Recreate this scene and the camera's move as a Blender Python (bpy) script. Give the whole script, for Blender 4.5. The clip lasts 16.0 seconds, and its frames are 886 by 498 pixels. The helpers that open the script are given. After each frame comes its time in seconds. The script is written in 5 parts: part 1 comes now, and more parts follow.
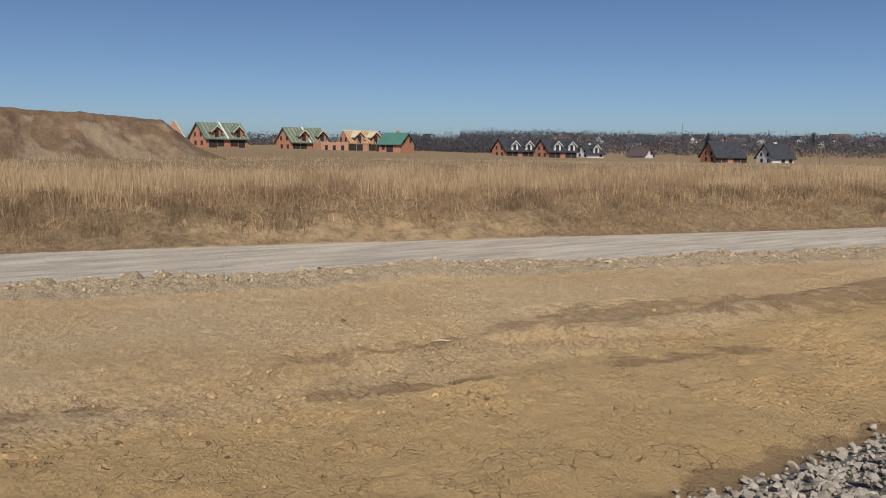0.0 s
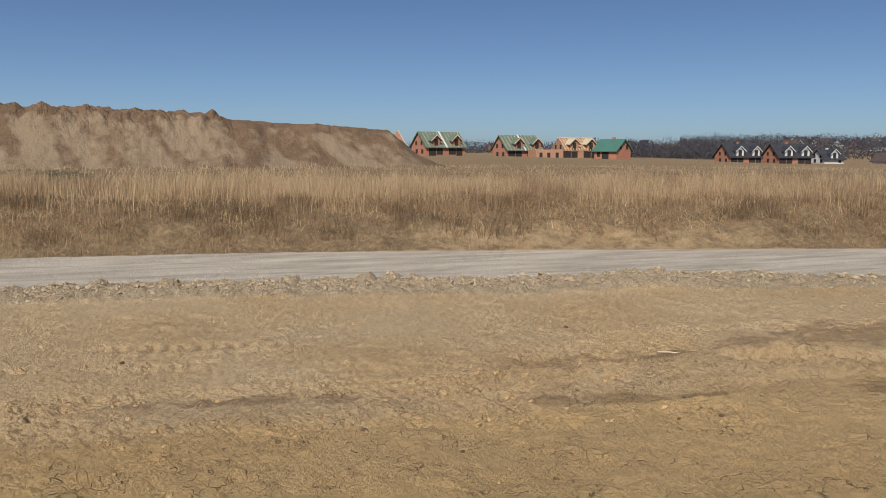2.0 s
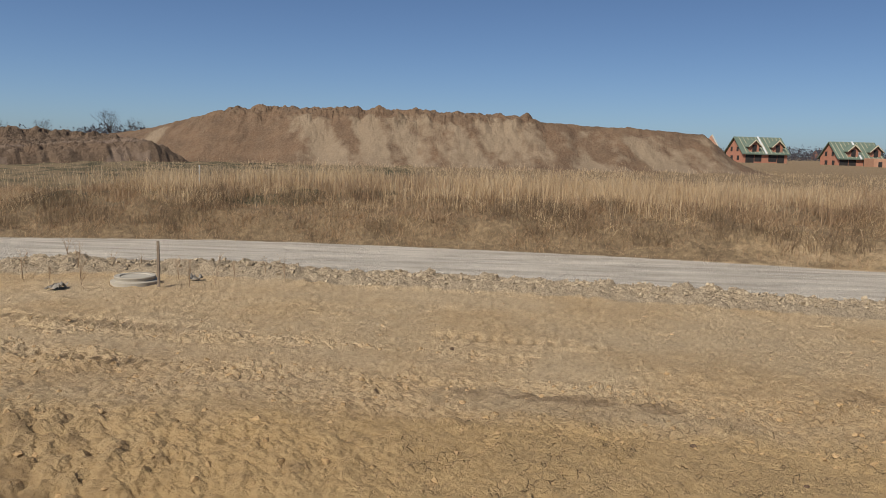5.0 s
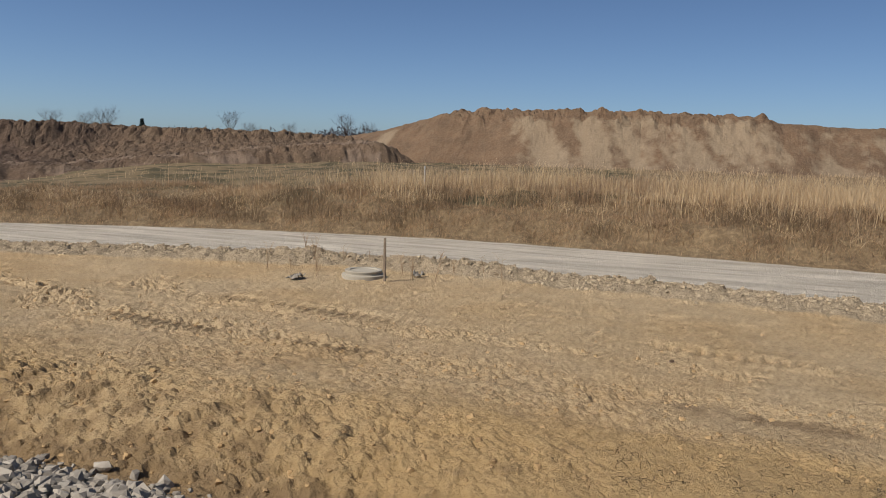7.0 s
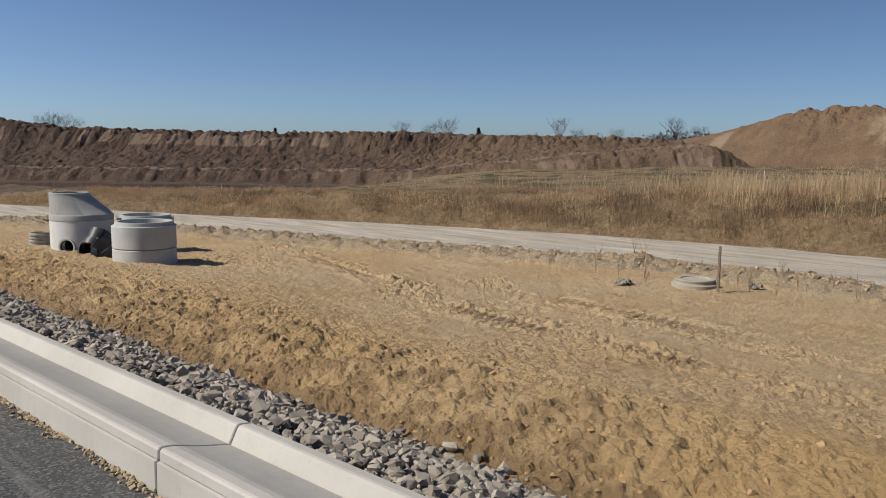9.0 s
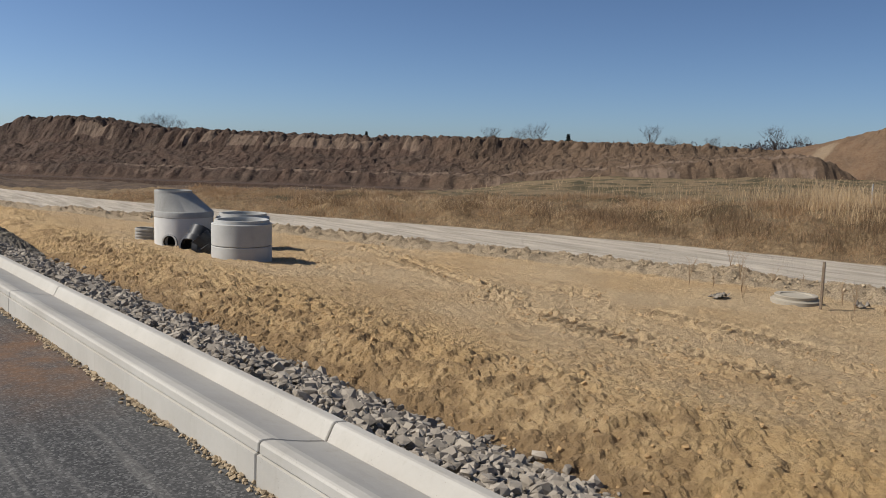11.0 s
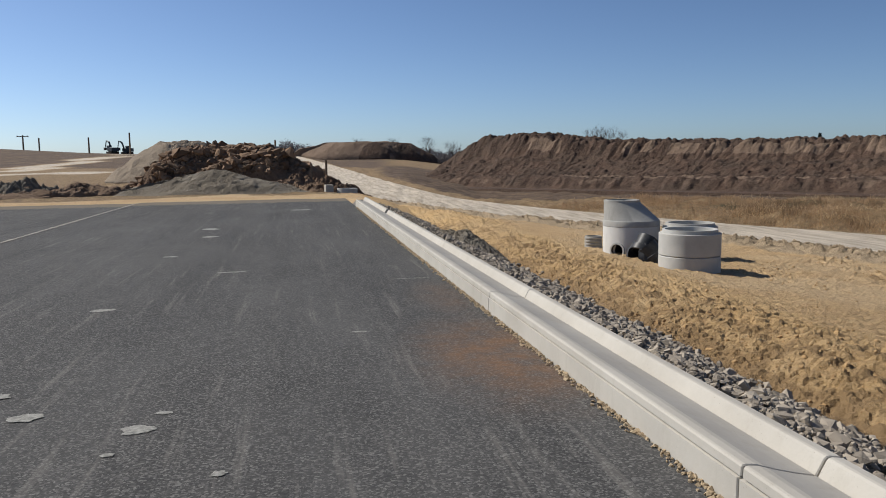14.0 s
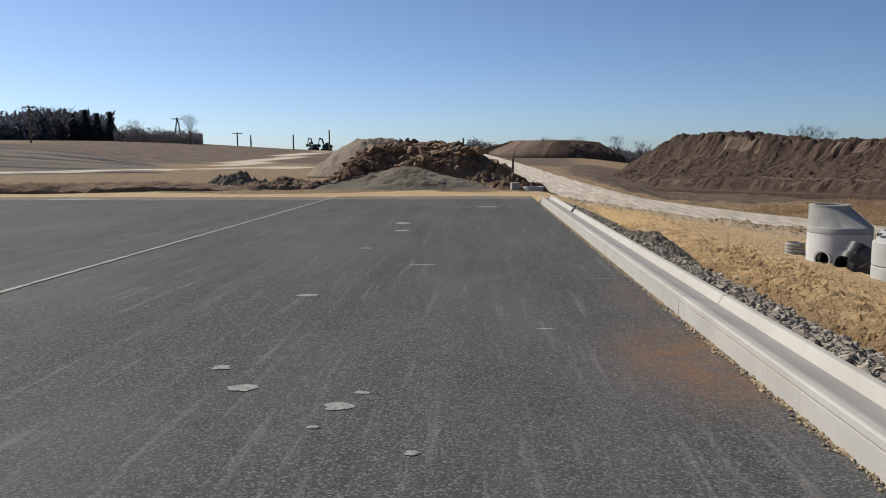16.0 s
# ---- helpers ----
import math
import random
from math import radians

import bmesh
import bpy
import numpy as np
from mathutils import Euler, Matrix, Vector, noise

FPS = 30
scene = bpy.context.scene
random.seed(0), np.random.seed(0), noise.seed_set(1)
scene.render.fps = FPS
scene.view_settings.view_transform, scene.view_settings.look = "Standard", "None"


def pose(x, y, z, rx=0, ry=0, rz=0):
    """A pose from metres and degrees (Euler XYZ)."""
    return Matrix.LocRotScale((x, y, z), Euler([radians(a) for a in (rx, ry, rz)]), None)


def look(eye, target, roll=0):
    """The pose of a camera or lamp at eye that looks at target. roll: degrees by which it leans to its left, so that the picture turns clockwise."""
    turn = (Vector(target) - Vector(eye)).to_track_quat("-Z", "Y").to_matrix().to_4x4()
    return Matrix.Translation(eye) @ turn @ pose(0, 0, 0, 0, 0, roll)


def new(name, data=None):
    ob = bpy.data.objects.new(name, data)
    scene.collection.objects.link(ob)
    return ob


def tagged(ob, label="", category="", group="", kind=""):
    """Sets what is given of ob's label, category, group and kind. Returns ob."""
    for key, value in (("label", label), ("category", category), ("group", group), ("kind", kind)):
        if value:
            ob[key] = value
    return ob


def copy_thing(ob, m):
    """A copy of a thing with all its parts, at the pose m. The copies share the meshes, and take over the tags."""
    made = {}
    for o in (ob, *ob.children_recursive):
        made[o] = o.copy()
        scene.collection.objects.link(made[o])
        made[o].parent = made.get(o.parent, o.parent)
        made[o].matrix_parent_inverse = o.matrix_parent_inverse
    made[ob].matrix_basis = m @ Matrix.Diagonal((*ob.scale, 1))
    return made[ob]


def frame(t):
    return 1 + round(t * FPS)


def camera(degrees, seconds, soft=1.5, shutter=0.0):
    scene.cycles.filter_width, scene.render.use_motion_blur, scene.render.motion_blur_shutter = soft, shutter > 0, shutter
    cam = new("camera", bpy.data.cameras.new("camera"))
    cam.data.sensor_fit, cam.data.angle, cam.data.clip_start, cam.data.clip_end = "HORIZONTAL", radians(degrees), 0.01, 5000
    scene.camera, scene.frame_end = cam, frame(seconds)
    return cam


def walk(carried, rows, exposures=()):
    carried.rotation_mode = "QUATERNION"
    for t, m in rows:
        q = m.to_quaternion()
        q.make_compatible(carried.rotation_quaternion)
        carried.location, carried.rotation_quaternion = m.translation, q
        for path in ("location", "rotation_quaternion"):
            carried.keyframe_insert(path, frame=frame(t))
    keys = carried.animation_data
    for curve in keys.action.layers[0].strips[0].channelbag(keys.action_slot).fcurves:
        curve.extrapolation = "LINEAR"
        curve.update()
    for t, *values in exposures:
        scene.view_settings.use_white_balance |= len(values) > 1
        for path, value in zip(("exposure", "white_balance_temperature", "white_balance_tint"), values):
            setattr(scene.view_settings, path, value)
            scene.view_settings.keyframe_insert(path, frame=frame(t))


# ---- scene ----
cam = camera(58.18, 16.0, soft=0.95)
PATH = [
    (0.0, pose(0.321, -0.780, 1.700, 82.558, -0.719, -122.739)),
    (0.5, pose(0.270, -0.773, 1.703, 82.746, -0.482, -118.991)),
    (1.0, pose(0.277, -0.733, 1.704, 82.802, -0.401, -115.712)),
    (1.5, pose(0.274, -0.633, 1.705, 82.877, -0.133, -111.076)),
    (2.0, pose(0.304, -0.563, 1.704, 82.953, -0.181, -107.547)),
    (2.5, pose(0.307, -0.513, 1.703, 82.990, -0.354, -103.925)),
    (3.0, pose(0.300, -0.477, 1.703, 83.051, -0.543, -101.409)),
    (3.5, pose(0.310, -0.433, 1.699, 83.059, -0.733, -98.013)),
    (4.0, pose(0.329, -0.352, 1.695, 83.023, -0.721, -94.087)),
    (6.5, pose(0.385, -0.203, 1.702, 82.652, -1.928, -74.448)),
    (7.0, pose(0.410, -0.203, 1.700, 82.672, -1.515, -70.303)),
    (7.5, pose(0.401, -0.204, 1.698, 82.635, -1.156, -62.697)),
    (8.0, pose(0.354, -0.198, 1.697, 82.515, -0.497, -54.776)),
    (8.5, pose(0.331, -0.144, 1.694, 82.532, -0.428, -51.082)),
    (9.0, pose(0.292, -0.133, 1.700, 82.629, -0.562, -47.303)),
    (11.5, pose(0.238, -0.054, 1.695, 82.906, -1.607, -39.831)),
    (12.0, pose(0.211, -0.039, 1.696, 82.898, -1.491, -37.574)),
    (12.5, pose(0.157, 0.009, 1.698, 82.862, -1.168, -32.809)),
    (13.0, pose(0.082, 0.059, 1.700, 82.890, -0.277, -25.462)),
    (13.5, pose(0.063, 0.091, 1.699, 83.057, 0.469, -17.918)),
    (14.0, pose(0.067, 0.092, 1.698, 83.317, 0.773, -10.471)),
    (14.5, pose(0.050, 0.063, 1.701, 83.374, 0.902, -5.177)),
    (15.0, pose(0.036, 0.035, 1.704, 83.384, 0.805, -1.494)),
    (15.5, pose(0.014, 0.010, 1.702, 83.406, 0.624, 1.548)),
    (16.0, pose(0.000, -0.000, 1.700, 83.306, 0.206, 2.752)),
]
walk(cam, PATH, exposures=[(0.0, 0.08), (16.0, 0.08)])

# ---- light ----
SUN_AZ, SUN_EL = radians(-57), radians(43)      # azimuth clockwise from +Y
world = bpy.data.worlds.new("world")
scene.world = world
world.use_nodes = True
wn = world.node_tree
sky = wn.nodes.new("ShaderNodeTexSky")
sky.sky_type = "NISHITA"
sky.sun_disc = False
sky.sun_elevation = SUN_EL
sky.sun_rotation = SUN_AZ
sky.altitude = 250
sky.air_density = 0.6
sky.dust_density = 0.65
sky.ozone_density = 1.0
wn.nodes["Background"].inputs["Strength"].default_value = 0.069
tint = wn.nodes.new("ShaderNodeMix")
tint.data_type, tint.blend_type = "RGBA", "MULTIPLY"
tint.inputs[0].default_value = 1.0
tint.inputs[7].default_value = (0.89, 1.03, 1.19, 1)
wn.links.new(sky.outputs["Color"], tint.inputs[6])
# haze scatters more light on the sun's side of the sky
way = wn.nodes.new("ShaderNodeTexCoord")
dot = wn.nodes.new("ShaderNodeVectorMath")
dot.operation = "DOT_PRODUCT"
dot.inputs[1].default_value = (math.sin(SUN_AZ), math.cos(SUN_AZ), 0.0)
wn.links.new(way.outputs["Generated"], dot.inputs[0])
glow = wn.nodes.new("ShaderNodeMapRange")
glow.inputs["From Min"].default_value, glow.inputs["From Max"].default_value = -1.0, 1.0
glow.inputs["To Min"].default_value, glow.inputs["To Max"].default_value = 0.82, 1.38
wn.links.new(dot.outputs["Value"], glow.inputs["Value"])
haze = wn.nodes.new("ShaderNodeVectorMath")
haze.operation = "SCALE"
wn.links.new(tint.outputs[2], haze.inputs[0])
wn.links.new(glow.outputs["Result"], haze.inputs["Scale"])
wn.links.new(haze.outputs["Vector"], wn.nodes["Background"].inputs["Color"])

sun_data = bpy.data.lights.new("sun", "SUN")
sun_data.energy = 5.0
sun_data.angle = radians(0.55)
sun_data.color = (1.0, 0.945, 0.862)
sun = new("sun", sun_data)
to_sun = Vector((math.sin(SUN_AZ) * math.cos(SUN_EL), math.cos(SUN_AZ) * math.cos(SUN_EL), math.sin(SUN_EL)))
sun.matrix_world = look(to_sun * 200, (0, 0, 0))


# ---- number helpers ----
def smooth(a, b, v):
    k = np.clip((np.asarray(v, float) - a) / (b - a), 0, 1)
    return k * k * (3 - 2 * k)


def hash2(ix, iy, seed):
    n = (ix.astype(np.int64) * 374761393 + iy.astype(np.int64) * 668265263 + seed * 974634777) & 0x7FFFFFFF
    n = ((n ^ (n >> 13)) * 1274126177) & 0x7FFFFFFF
    return ((n ^ (n >> 16)) & 0xFFFF) / 65535.0


def vnoise(x, y, seed=0):
    """Smooth value noise, -1 to 1, on arrays."""
    x, y = np.asarray(x, float), np.asarray(y, float)
    ix, iy = np.floor(x), np.floor(y)
    fx, fy = x - ix, y - iy
    fx, fy = fx * fx * (3 - 2 * fx), fy * fy * (3 - 2 * fy)
    a, b = hash2(ix, iy, seed), hash2(ix + 1, iy, seed)
    c, d = hash2(ix, iy + 1, seed), hash2(ix + 1, iy + 1, seed)
    return 2 * ((a * (1 - fx) + b * fx) * (1 - fy) + (c * (1 - fx) + d * fx) * fy) - 1


def fbm(x, y, seed=0, octaves=4, gain=0.5):
    out, amp = 0, 1.0
    for k in range(octaves):
        out = out + amp * vnoise(x * 2 ** k + 17.3 * k, y * 2 ** k - 9.1 * k, seed + k)
        amp *= gain
    return out


def lumps_at(x, y, size, seed, full=0.7):
    """Round crumbs of about that size, 0 to 1 high, one in each cell that is taken."""
    x, y = np.asarray(x, float) / size, np.asarray(y, float) / size
    ix, iy = np.floor(x), np.floor(y)
    out = np.zeros(x.shape)
    for dx in (-1, 0, 1):
        for dy in (-1, 0, 1):
            cx, cy = ix + dx, iy + dy
            px, py = cx + hash2(cx, cy, seed), cy + hash2(cx, cy, seed + 1)
            keep = hash2(cx, cy, seed + 2)
            r = 0.35 + 0.5 * hash2(cx, cy, seed + 3)
            q = 1 - ((x - px) ** 2 + (y - py) ** 2) / (r * r)
            out = np.maximum(out, np.where(keep < full, r * np.sqrt(np.clip(q, 0, 1)), 0))
    return out


def polar(az, d):
    """A place d metres off, az degrees clockwise from the road's direction."""
    return d * math.sin(radians(az)), d * math.cos(radians(az))


# ---- the lie of the land ----
TRACK_Y = np.array([-400, -60, -45, -26, -12, -2, 7, 14, 20, 27, 36, 45, 70, 120, 190, 400.0])
TRACK_X = np.array([-60, 7.5, 10.3, 13.7, 17.1, 19.4, 20.2, 18.9, 16.8, 13.8, 9.6, 7.0, 5.6, 2.6, -0.5, -10.0])
_ys = np.linspace(-400, 400, 1601)
_xs = np.interp(_ys, TRACK_Y, TRACK_X)
_k = np.exp(-np.linspace(-2, 2, 21) ** 2)
_xs = np.convolve(np.pad(_xs, 10, mode="edge"), _k / _k.sum(), "valid")
TRACK_HALF = 2.35


def track_x(y):
    return np.interp(y, _ys, _xs)


def track_off(x, y):
    """Signed distance off the track's middle, positive on the far side of it."""
    slope = (track_x(np.asarray(y) + 0.5) - track_x(np.asarray(y) - 0.5))
    return (x - track_x(y)) / np.sqrt(1 + slope ** 2)


def road_bend(y):
    """How far the road's edge swings away from the track behind the start."""
    return -1.0 * smooth(1.0, -4.6, y)


NEAR_X = [2.0, 2.66, 3.0, 4.45, 4.75, 5.35, 6.0, 7.2, 9.0, 13.0, 40.0]
NEAR_Z = [0.0, 0.04, -0.06, -0.62, -0.68, -0.52, -0.46, -0.62, -0.76, -0.95, -1.0]
BACK_X = [1.0, 1.66, 1.95, 3.45, 3.8, 5.0, 7.0, 9.0, 13.0, 40.0]
BACK_Z = [0.0, 0.03, -0.06, -0.58, -0.68, -0.70, -0.78, -0.84, -0.95, -1.0]

LEFT_ROAD = [(-70, 46), (-36, 66), (-24, 86), (-14, 105)]
HILL_ROAD = [(-31, 95), (-36, 145), (-41, 196), (-43, 240)]


def near_line(x, y, pts):
    """Distance to a line of points in plan."""
    best = np.full(np.shape(x), 1e9)
    for (ax, ay, *_), (bx, by, *_) in zip(pts, pts[1:]):
        dx, dy = bx - ax, by - ay
        k = np.clip(((x - ax) * dx + (y - ay) * dy) / (dx * dx + dy * dy), 0, 1)
        best = np.minimum(best, np.hypot(x - ax - k * dx, y - ay - k * dy))
    return best


def lie(x, y):
    """The ground's height without its fine relief."""
    x, y = np.asarray(x, float), np.asarray(y, float)
    d, az = np.hypot(x, y), np.degrees(np.arctan2(x, y))
    off = track_off(x, y)
    m = smooth(-4.5, 2.0, y)
    strip = np.interp(x, BACK_X, BACK_Z) * (1 - m) + np.interp(x, NEAR_X, NEAR_Z) * m
    # past the end of the paved road everything evens out
    flat = -0.08 + 0 * x
    strip = strip + (flat - strip) * smooth(30, 40, y) * (1 - smooth(3.5, 7, x))
    track_z = np.interp(y, [-400, 28, 40, 55, 70, 120, 190, 400], [-1, -1, -0.85, -0.7, -0.45, 0.7, 1.8, 5])
    strip = strip + (track_z - strip) * smooth(-6, -TRACK_HALF, off)
    # bank on the far side of the track, and the field behind
    s = off - TRACK_HALF
    field = 0.12 - 0.36 * smooth(66, 54, az) * smooth(14, 24, d)
    basin = smooth(54, 38, az) * smooth(6, 14, az)
    field = field - 1.75 * basin * smooth(28, 72, d)
    field = field - 3.1 * smooth(108, 140, np.abs(az)) * smooth(60, 250, d)
    town = smooth(112, 128, az) * smooth(340, 900, d)
    field = field + 9.5 * town + 3 * smooth(85, 110, az) * smooth(420, 900, d)
    hill = smooth(16, 6, az) * smooth(-110, -70, az) * (1 - 0.4 * smooth(-4, 3, az))
    field = field + (0.2 + 3.1 * smooth(55, 300, d)) * hill
    field = field + 3.4 * smooth(-26, -8, -np.abs(az + 34)) * smooth(110, 270, d)
    bank = track_z + (field - track_z) * (0.55 * smooth(0.0, 2.0, s) + 0.45 * smooth(1.2, 5.5, s))
    z = np.where(off > TRACK_HALF, bank, strip)
    # left of the paved road
    side = np.interp(x, [-60, -30, -24, -21, 2.0], [0.1, 0.15, 0.1, -0.05, -0.05])
    west = side + (0.2 + 3.1 * smooth(55, 300, d)) * hill * smooth(34, 60, y) + 3.4 * smooth(-26, -8, -np.abs(az + 34)) * smooth(110, 270, d)
    # a swell of ploughed land in front of the wood
    west = west + np.interp(az, [-75, -60, -31.6, -28.5, -25, -22.4, -20], [0, 2.4, 2.3, 2.0, 1.1, 0, 0]) * smooth(70, 126, d) * smooth(200, 140, d)
    z = z + (west - z) * smooth(2.6, 1.6, x - road_bend(y) * (y < 10)) * (off < TRACK_HALF) * smooth(-5.0, -9.0, off * smooth(40, 60, y) - 10 * (y < 40))
    return z


# wheel prints: from x, y to x, y and half the width
PRINTS = [(11.55, 7.9, 11.0, 3.9, 0.38), (9.45, 8.4, 9.05, 5.8, 0.28), (9.05, 5.4, 8.95, 3.6, 0.24), (11.25, 0.9, 11.05, -1.9, 0.22), (11.9, 15.0, 10.3, 10.3, 0.26),
          (8.35, -6.6, 7.45, -9.2, 0.26), (9.2, -3.4, 8.1, -5.0, 0.22)]
# churned bands between them
RUTS = [(12.6, 17.0), (10.6, 10.4), (9.4, 8.0), (8.95, 5.6), (8.75, 2.6), (8.9, -0.6), (8.3, -5.0)]
RUTS_B = [(12.0, 9.6), (10.9, 6.8), (10.45, 3.2), (10.1, -0.5)]
RUTS_C = [(7.3, 3.2), (7.5, 0.4), (7.2, -2.4), (6.9, -5.2)]


def churned(x, y):
    """Where wheels have broken the crust into crumbs, 0 to 1."""
    wob = 0.35 * fbm(x / 1.1, y / 1.1, 23, 3)
    a = smooth(0.85, 0.15, near_line(x, y, RUTS) + wob) + 0.8 * smooth(0.6, 0.1, near_line(x, y, RUTS_B) + wob) + 0.75 * smooth(0.65, 0.1, near_line(x, y, RUTS_C) + wob)
    face = smooth(4.55, 4.8, x) * smooth(7.4, 5.9, x + 0.8 * wob) * smooth(-1.5, 2.5, y)
    patch = 0.55 * smooth(0.15, 0.6, fbm(x / 1.6, y / 2.6, 21, 3)) * smooth(11.4, 10.2, x)
    return np.clip(np.maximum(np.maximum(a, 0.95 * face), patch), 0, 1)


def relief(x, y):
    """Clods, ruts, wheel prints and washed-out furrows on the earth strip."""
    off = track_off(x, y)
    earth = smooth(4.5, 4.85, x) * smooth(-2.3, -3.0, off) * smooth(-40, -30, y) * smooth(60, 40, y)
    earth = np.maximum(earth, smooth(3.5, 4.2, x) * smooth(-1.0, -4.0, y) * smooth(-2.3, -3.0, off) * smooth(-40, -30, y))
    broken = churned(x, y)
    z = 0.05 * fbm(x / 3.2, y / 3.2, 3, 3) + 0.022 * fbm(x / 0.9, y / 1.2, 8, 3)
    crumbs = 0.058 * lumps_at(x + 0.03 * vnoise(x / 0.07, y / 0.07, 30), y, 0.13, 31, 0.7) + 0.048 * lumps_at(x, y, 0.08, 41, 0.8)
    z = z + broken * (crumbs - 0.035 + 0.03 * fbm(x / 0.4, y / 0.4, 45, 3)) + (1 - broken) * (0.035 * smooth(9.2, 7.0, x) * smooth(-4, 0, y) * lumps_at(x, y, 0.085, 61, 0.55) + 0.034 * lumps_at(x, y, 0.13, 51, 0.16) + 0.010 * fbm(x / 0.12, y / 0.16, 47, 3))
    # shrinkage plates of the drying crust
    plate = smooth(9.5, 6.5, x) * smooth(5, 0, y) * smooth(-0.2, 0.4, fbm(x / 1.8, y / 1.8, 55, 2))
    z = z + plate * 0.022 * np.abs(vnoise(x / 0.21 + 0.6 * vnoise(x / 0.3, y / 0.3, 56), y / 0.16, 57))
    # long ruts that run with the road
    z = z - 0.06 * np.exp(-((x - 9.2 - 0.5 * vnoise(y / 6, 0 * y, 5)) / 0.35) ** 2) * smooth(6, 0, y)
    z = z - 0.055 * np.exp(-((x - 7.4 - 0.4 * vnoise(y / 5, 0 * y, 6)) / 0.3) ** 2) * smooth(4, -2, y)
    z = z + 0.11 * np.exp(-((x - 8.3 - 0.3 * vnoise(y / 4, 0 * y, 7)) / 0.45) ** 2) * smooth(-4, -7, y)
    for ax, ay, bx, by, half in PRINTS:
        ux, uy = bx - ax, by - ay
        n = math.hypot(ux, uy)
        ux, uy = ux / n, uy / n
        along, across = (x - ax) * ux + (y - ay) * uy, (x - ax) * -uy + (y - ay) * ux
        across = across + 0.12 * vnoise(along / 2.5, 0 * along, 9)
        inside = smooth(-0.2, 0.4, along) * smooth(n + 0.2, n - 0.4, along) * smooth(half, half - 0.08, np.abs(across))
        z = z * (1 - 0.9 * inside) + inside * (-0.025 + 0.03 * np.tanh(2 * np.sin(along * 31 + 7 * np.abs(across))) * smooth(-0.3, 0.2, vnoise(along * 0.9, across * 2, 12) + 0.35))
        z = z + 0.05 * np.exp(-((np.abs(across) - half - 0.1) / 0.09) ** 2) * smooth(-0.2, 0.4, along) * smooth(n + 0.2, n - 0.4, along) * (0.6 + 0.8 * vnoise(along / 0.15, across / 0.15, 13))
    # the windrow of stony spoil beside the track
    berm = smooth(-4.6, -3.7, off) * smooth(-2.3, -2.9, off) * smooth(-60, -45, y) * smooth(60, 40, y)
    z = z * earth + berm * (0.06 + 0.15 * lumps_at(x, y, 0.26, 58, 0.8) + 0.06 * np.abs(fbm(x / 0.3, y / 0.3, 51, 2)) + 0.08 * vnoise(x / 1.5, y / 1.5, 52))
    on = smooth(TRACK_HALF + 0.1, TRACK_HALF - 0.4, np.abs(off))
    z = z + on * (0.012 * fbm(x / 0.5, y / 2.0, 61, 3) - 0.03 * np.exp(-((np.abs(off) - 0.9) / 0.3) ** 2))
    bank = smooth(TRACK_HALF, TRACK_HALF + 0.6, off) * smooth(140, 80, np.hypot(x, y))
    z = z + bank * (0.12 * fbm(x / 0.9, y / 0.9, 71, 4) + 0.10 * vnoise(x / 4, y / 4, 75))
    west = smooth(-21, -23, x) + smooth(33.5, 40, y) * (x < 8)
    z = z + np.clip(west, 0, 1) * 0.06 * fbm(x / 0.8, y / 0.8, 81, 4)
    return z


def ground_z(x, y):
    return lie(x, y) + relief(x, y)


def gz(x, y):
    return float(ground_z(np.array([x]), np.array([y]))[0])


# ---- mesh helpers ----
def mesh_np(name, verts, faces, mats, smooth_shade=False, index=None):
    me = bpy.data.meshes.new(name)
    faces = np.asarray(faces)
    n, k = faces.shape
    me.vertices.add(len(verts))
    me.vertices.foreach_set("co", np.asarray(verts, np.float32).ravel())
    me.loops.add(n * k)
    me.loops.foreach_set("vertex_index", faces.astype(np.int32).ravel())
    me.polygons.add(n)
    me.polygons.foreach_set("loop_start", np.arange(0, n * k, k, dtype=np.int32))
    me.polygons.foreach_set("use_smooth", np.full(n, smooth_shade, bool))
    for m in mats:
        me.materials.append(m)
    if index is not None:
        me.polygons.foreach_set("material_index", np.asarray(index, np.int32))
    me.update(calc_edges=True)
    return me


def grid_faces(nx, ny):
    i, j = np.meshgrid(np.arange(nx - 1), np.arange(ny - 1), indexing="ij")
    a = (i * ny + j).ravel()
    return np.stack([a, a + ny, a + ny + 1, a + 1], 1)


def attribute(me, name, values):
    at = me.attributes.new(name, "FLOAT", "POINT")
    at.data.foreach_set("value", np.asarray(values, np.float32).ravel())


def part(name, bm, material, parent, label="", smooth_shade=False):
    me = bpy.data.meshes.new(name)
    bm.normal_update()
    bm.to_mesh(me)
    bm.free()
    me.materials.append(material)
    if smooth_shade:
        for p in me.polygons:
            p.use_smooth = True
        me.set_sharp_from_angle(angle=radians(32))
    ob = new(name, me)
    ob.parent = parent
    return tagged(ob, label) if label else ob


def thing(name, x, y, z, rz=0, label="", category="", group="", kind=""):
    ob = new(name)
    ob.empty_display_size = 0.2
    ob.matrix_basis = pose(x, y, z, 0, 0, rz)
    return tagged(ob, label, category, group, kind)


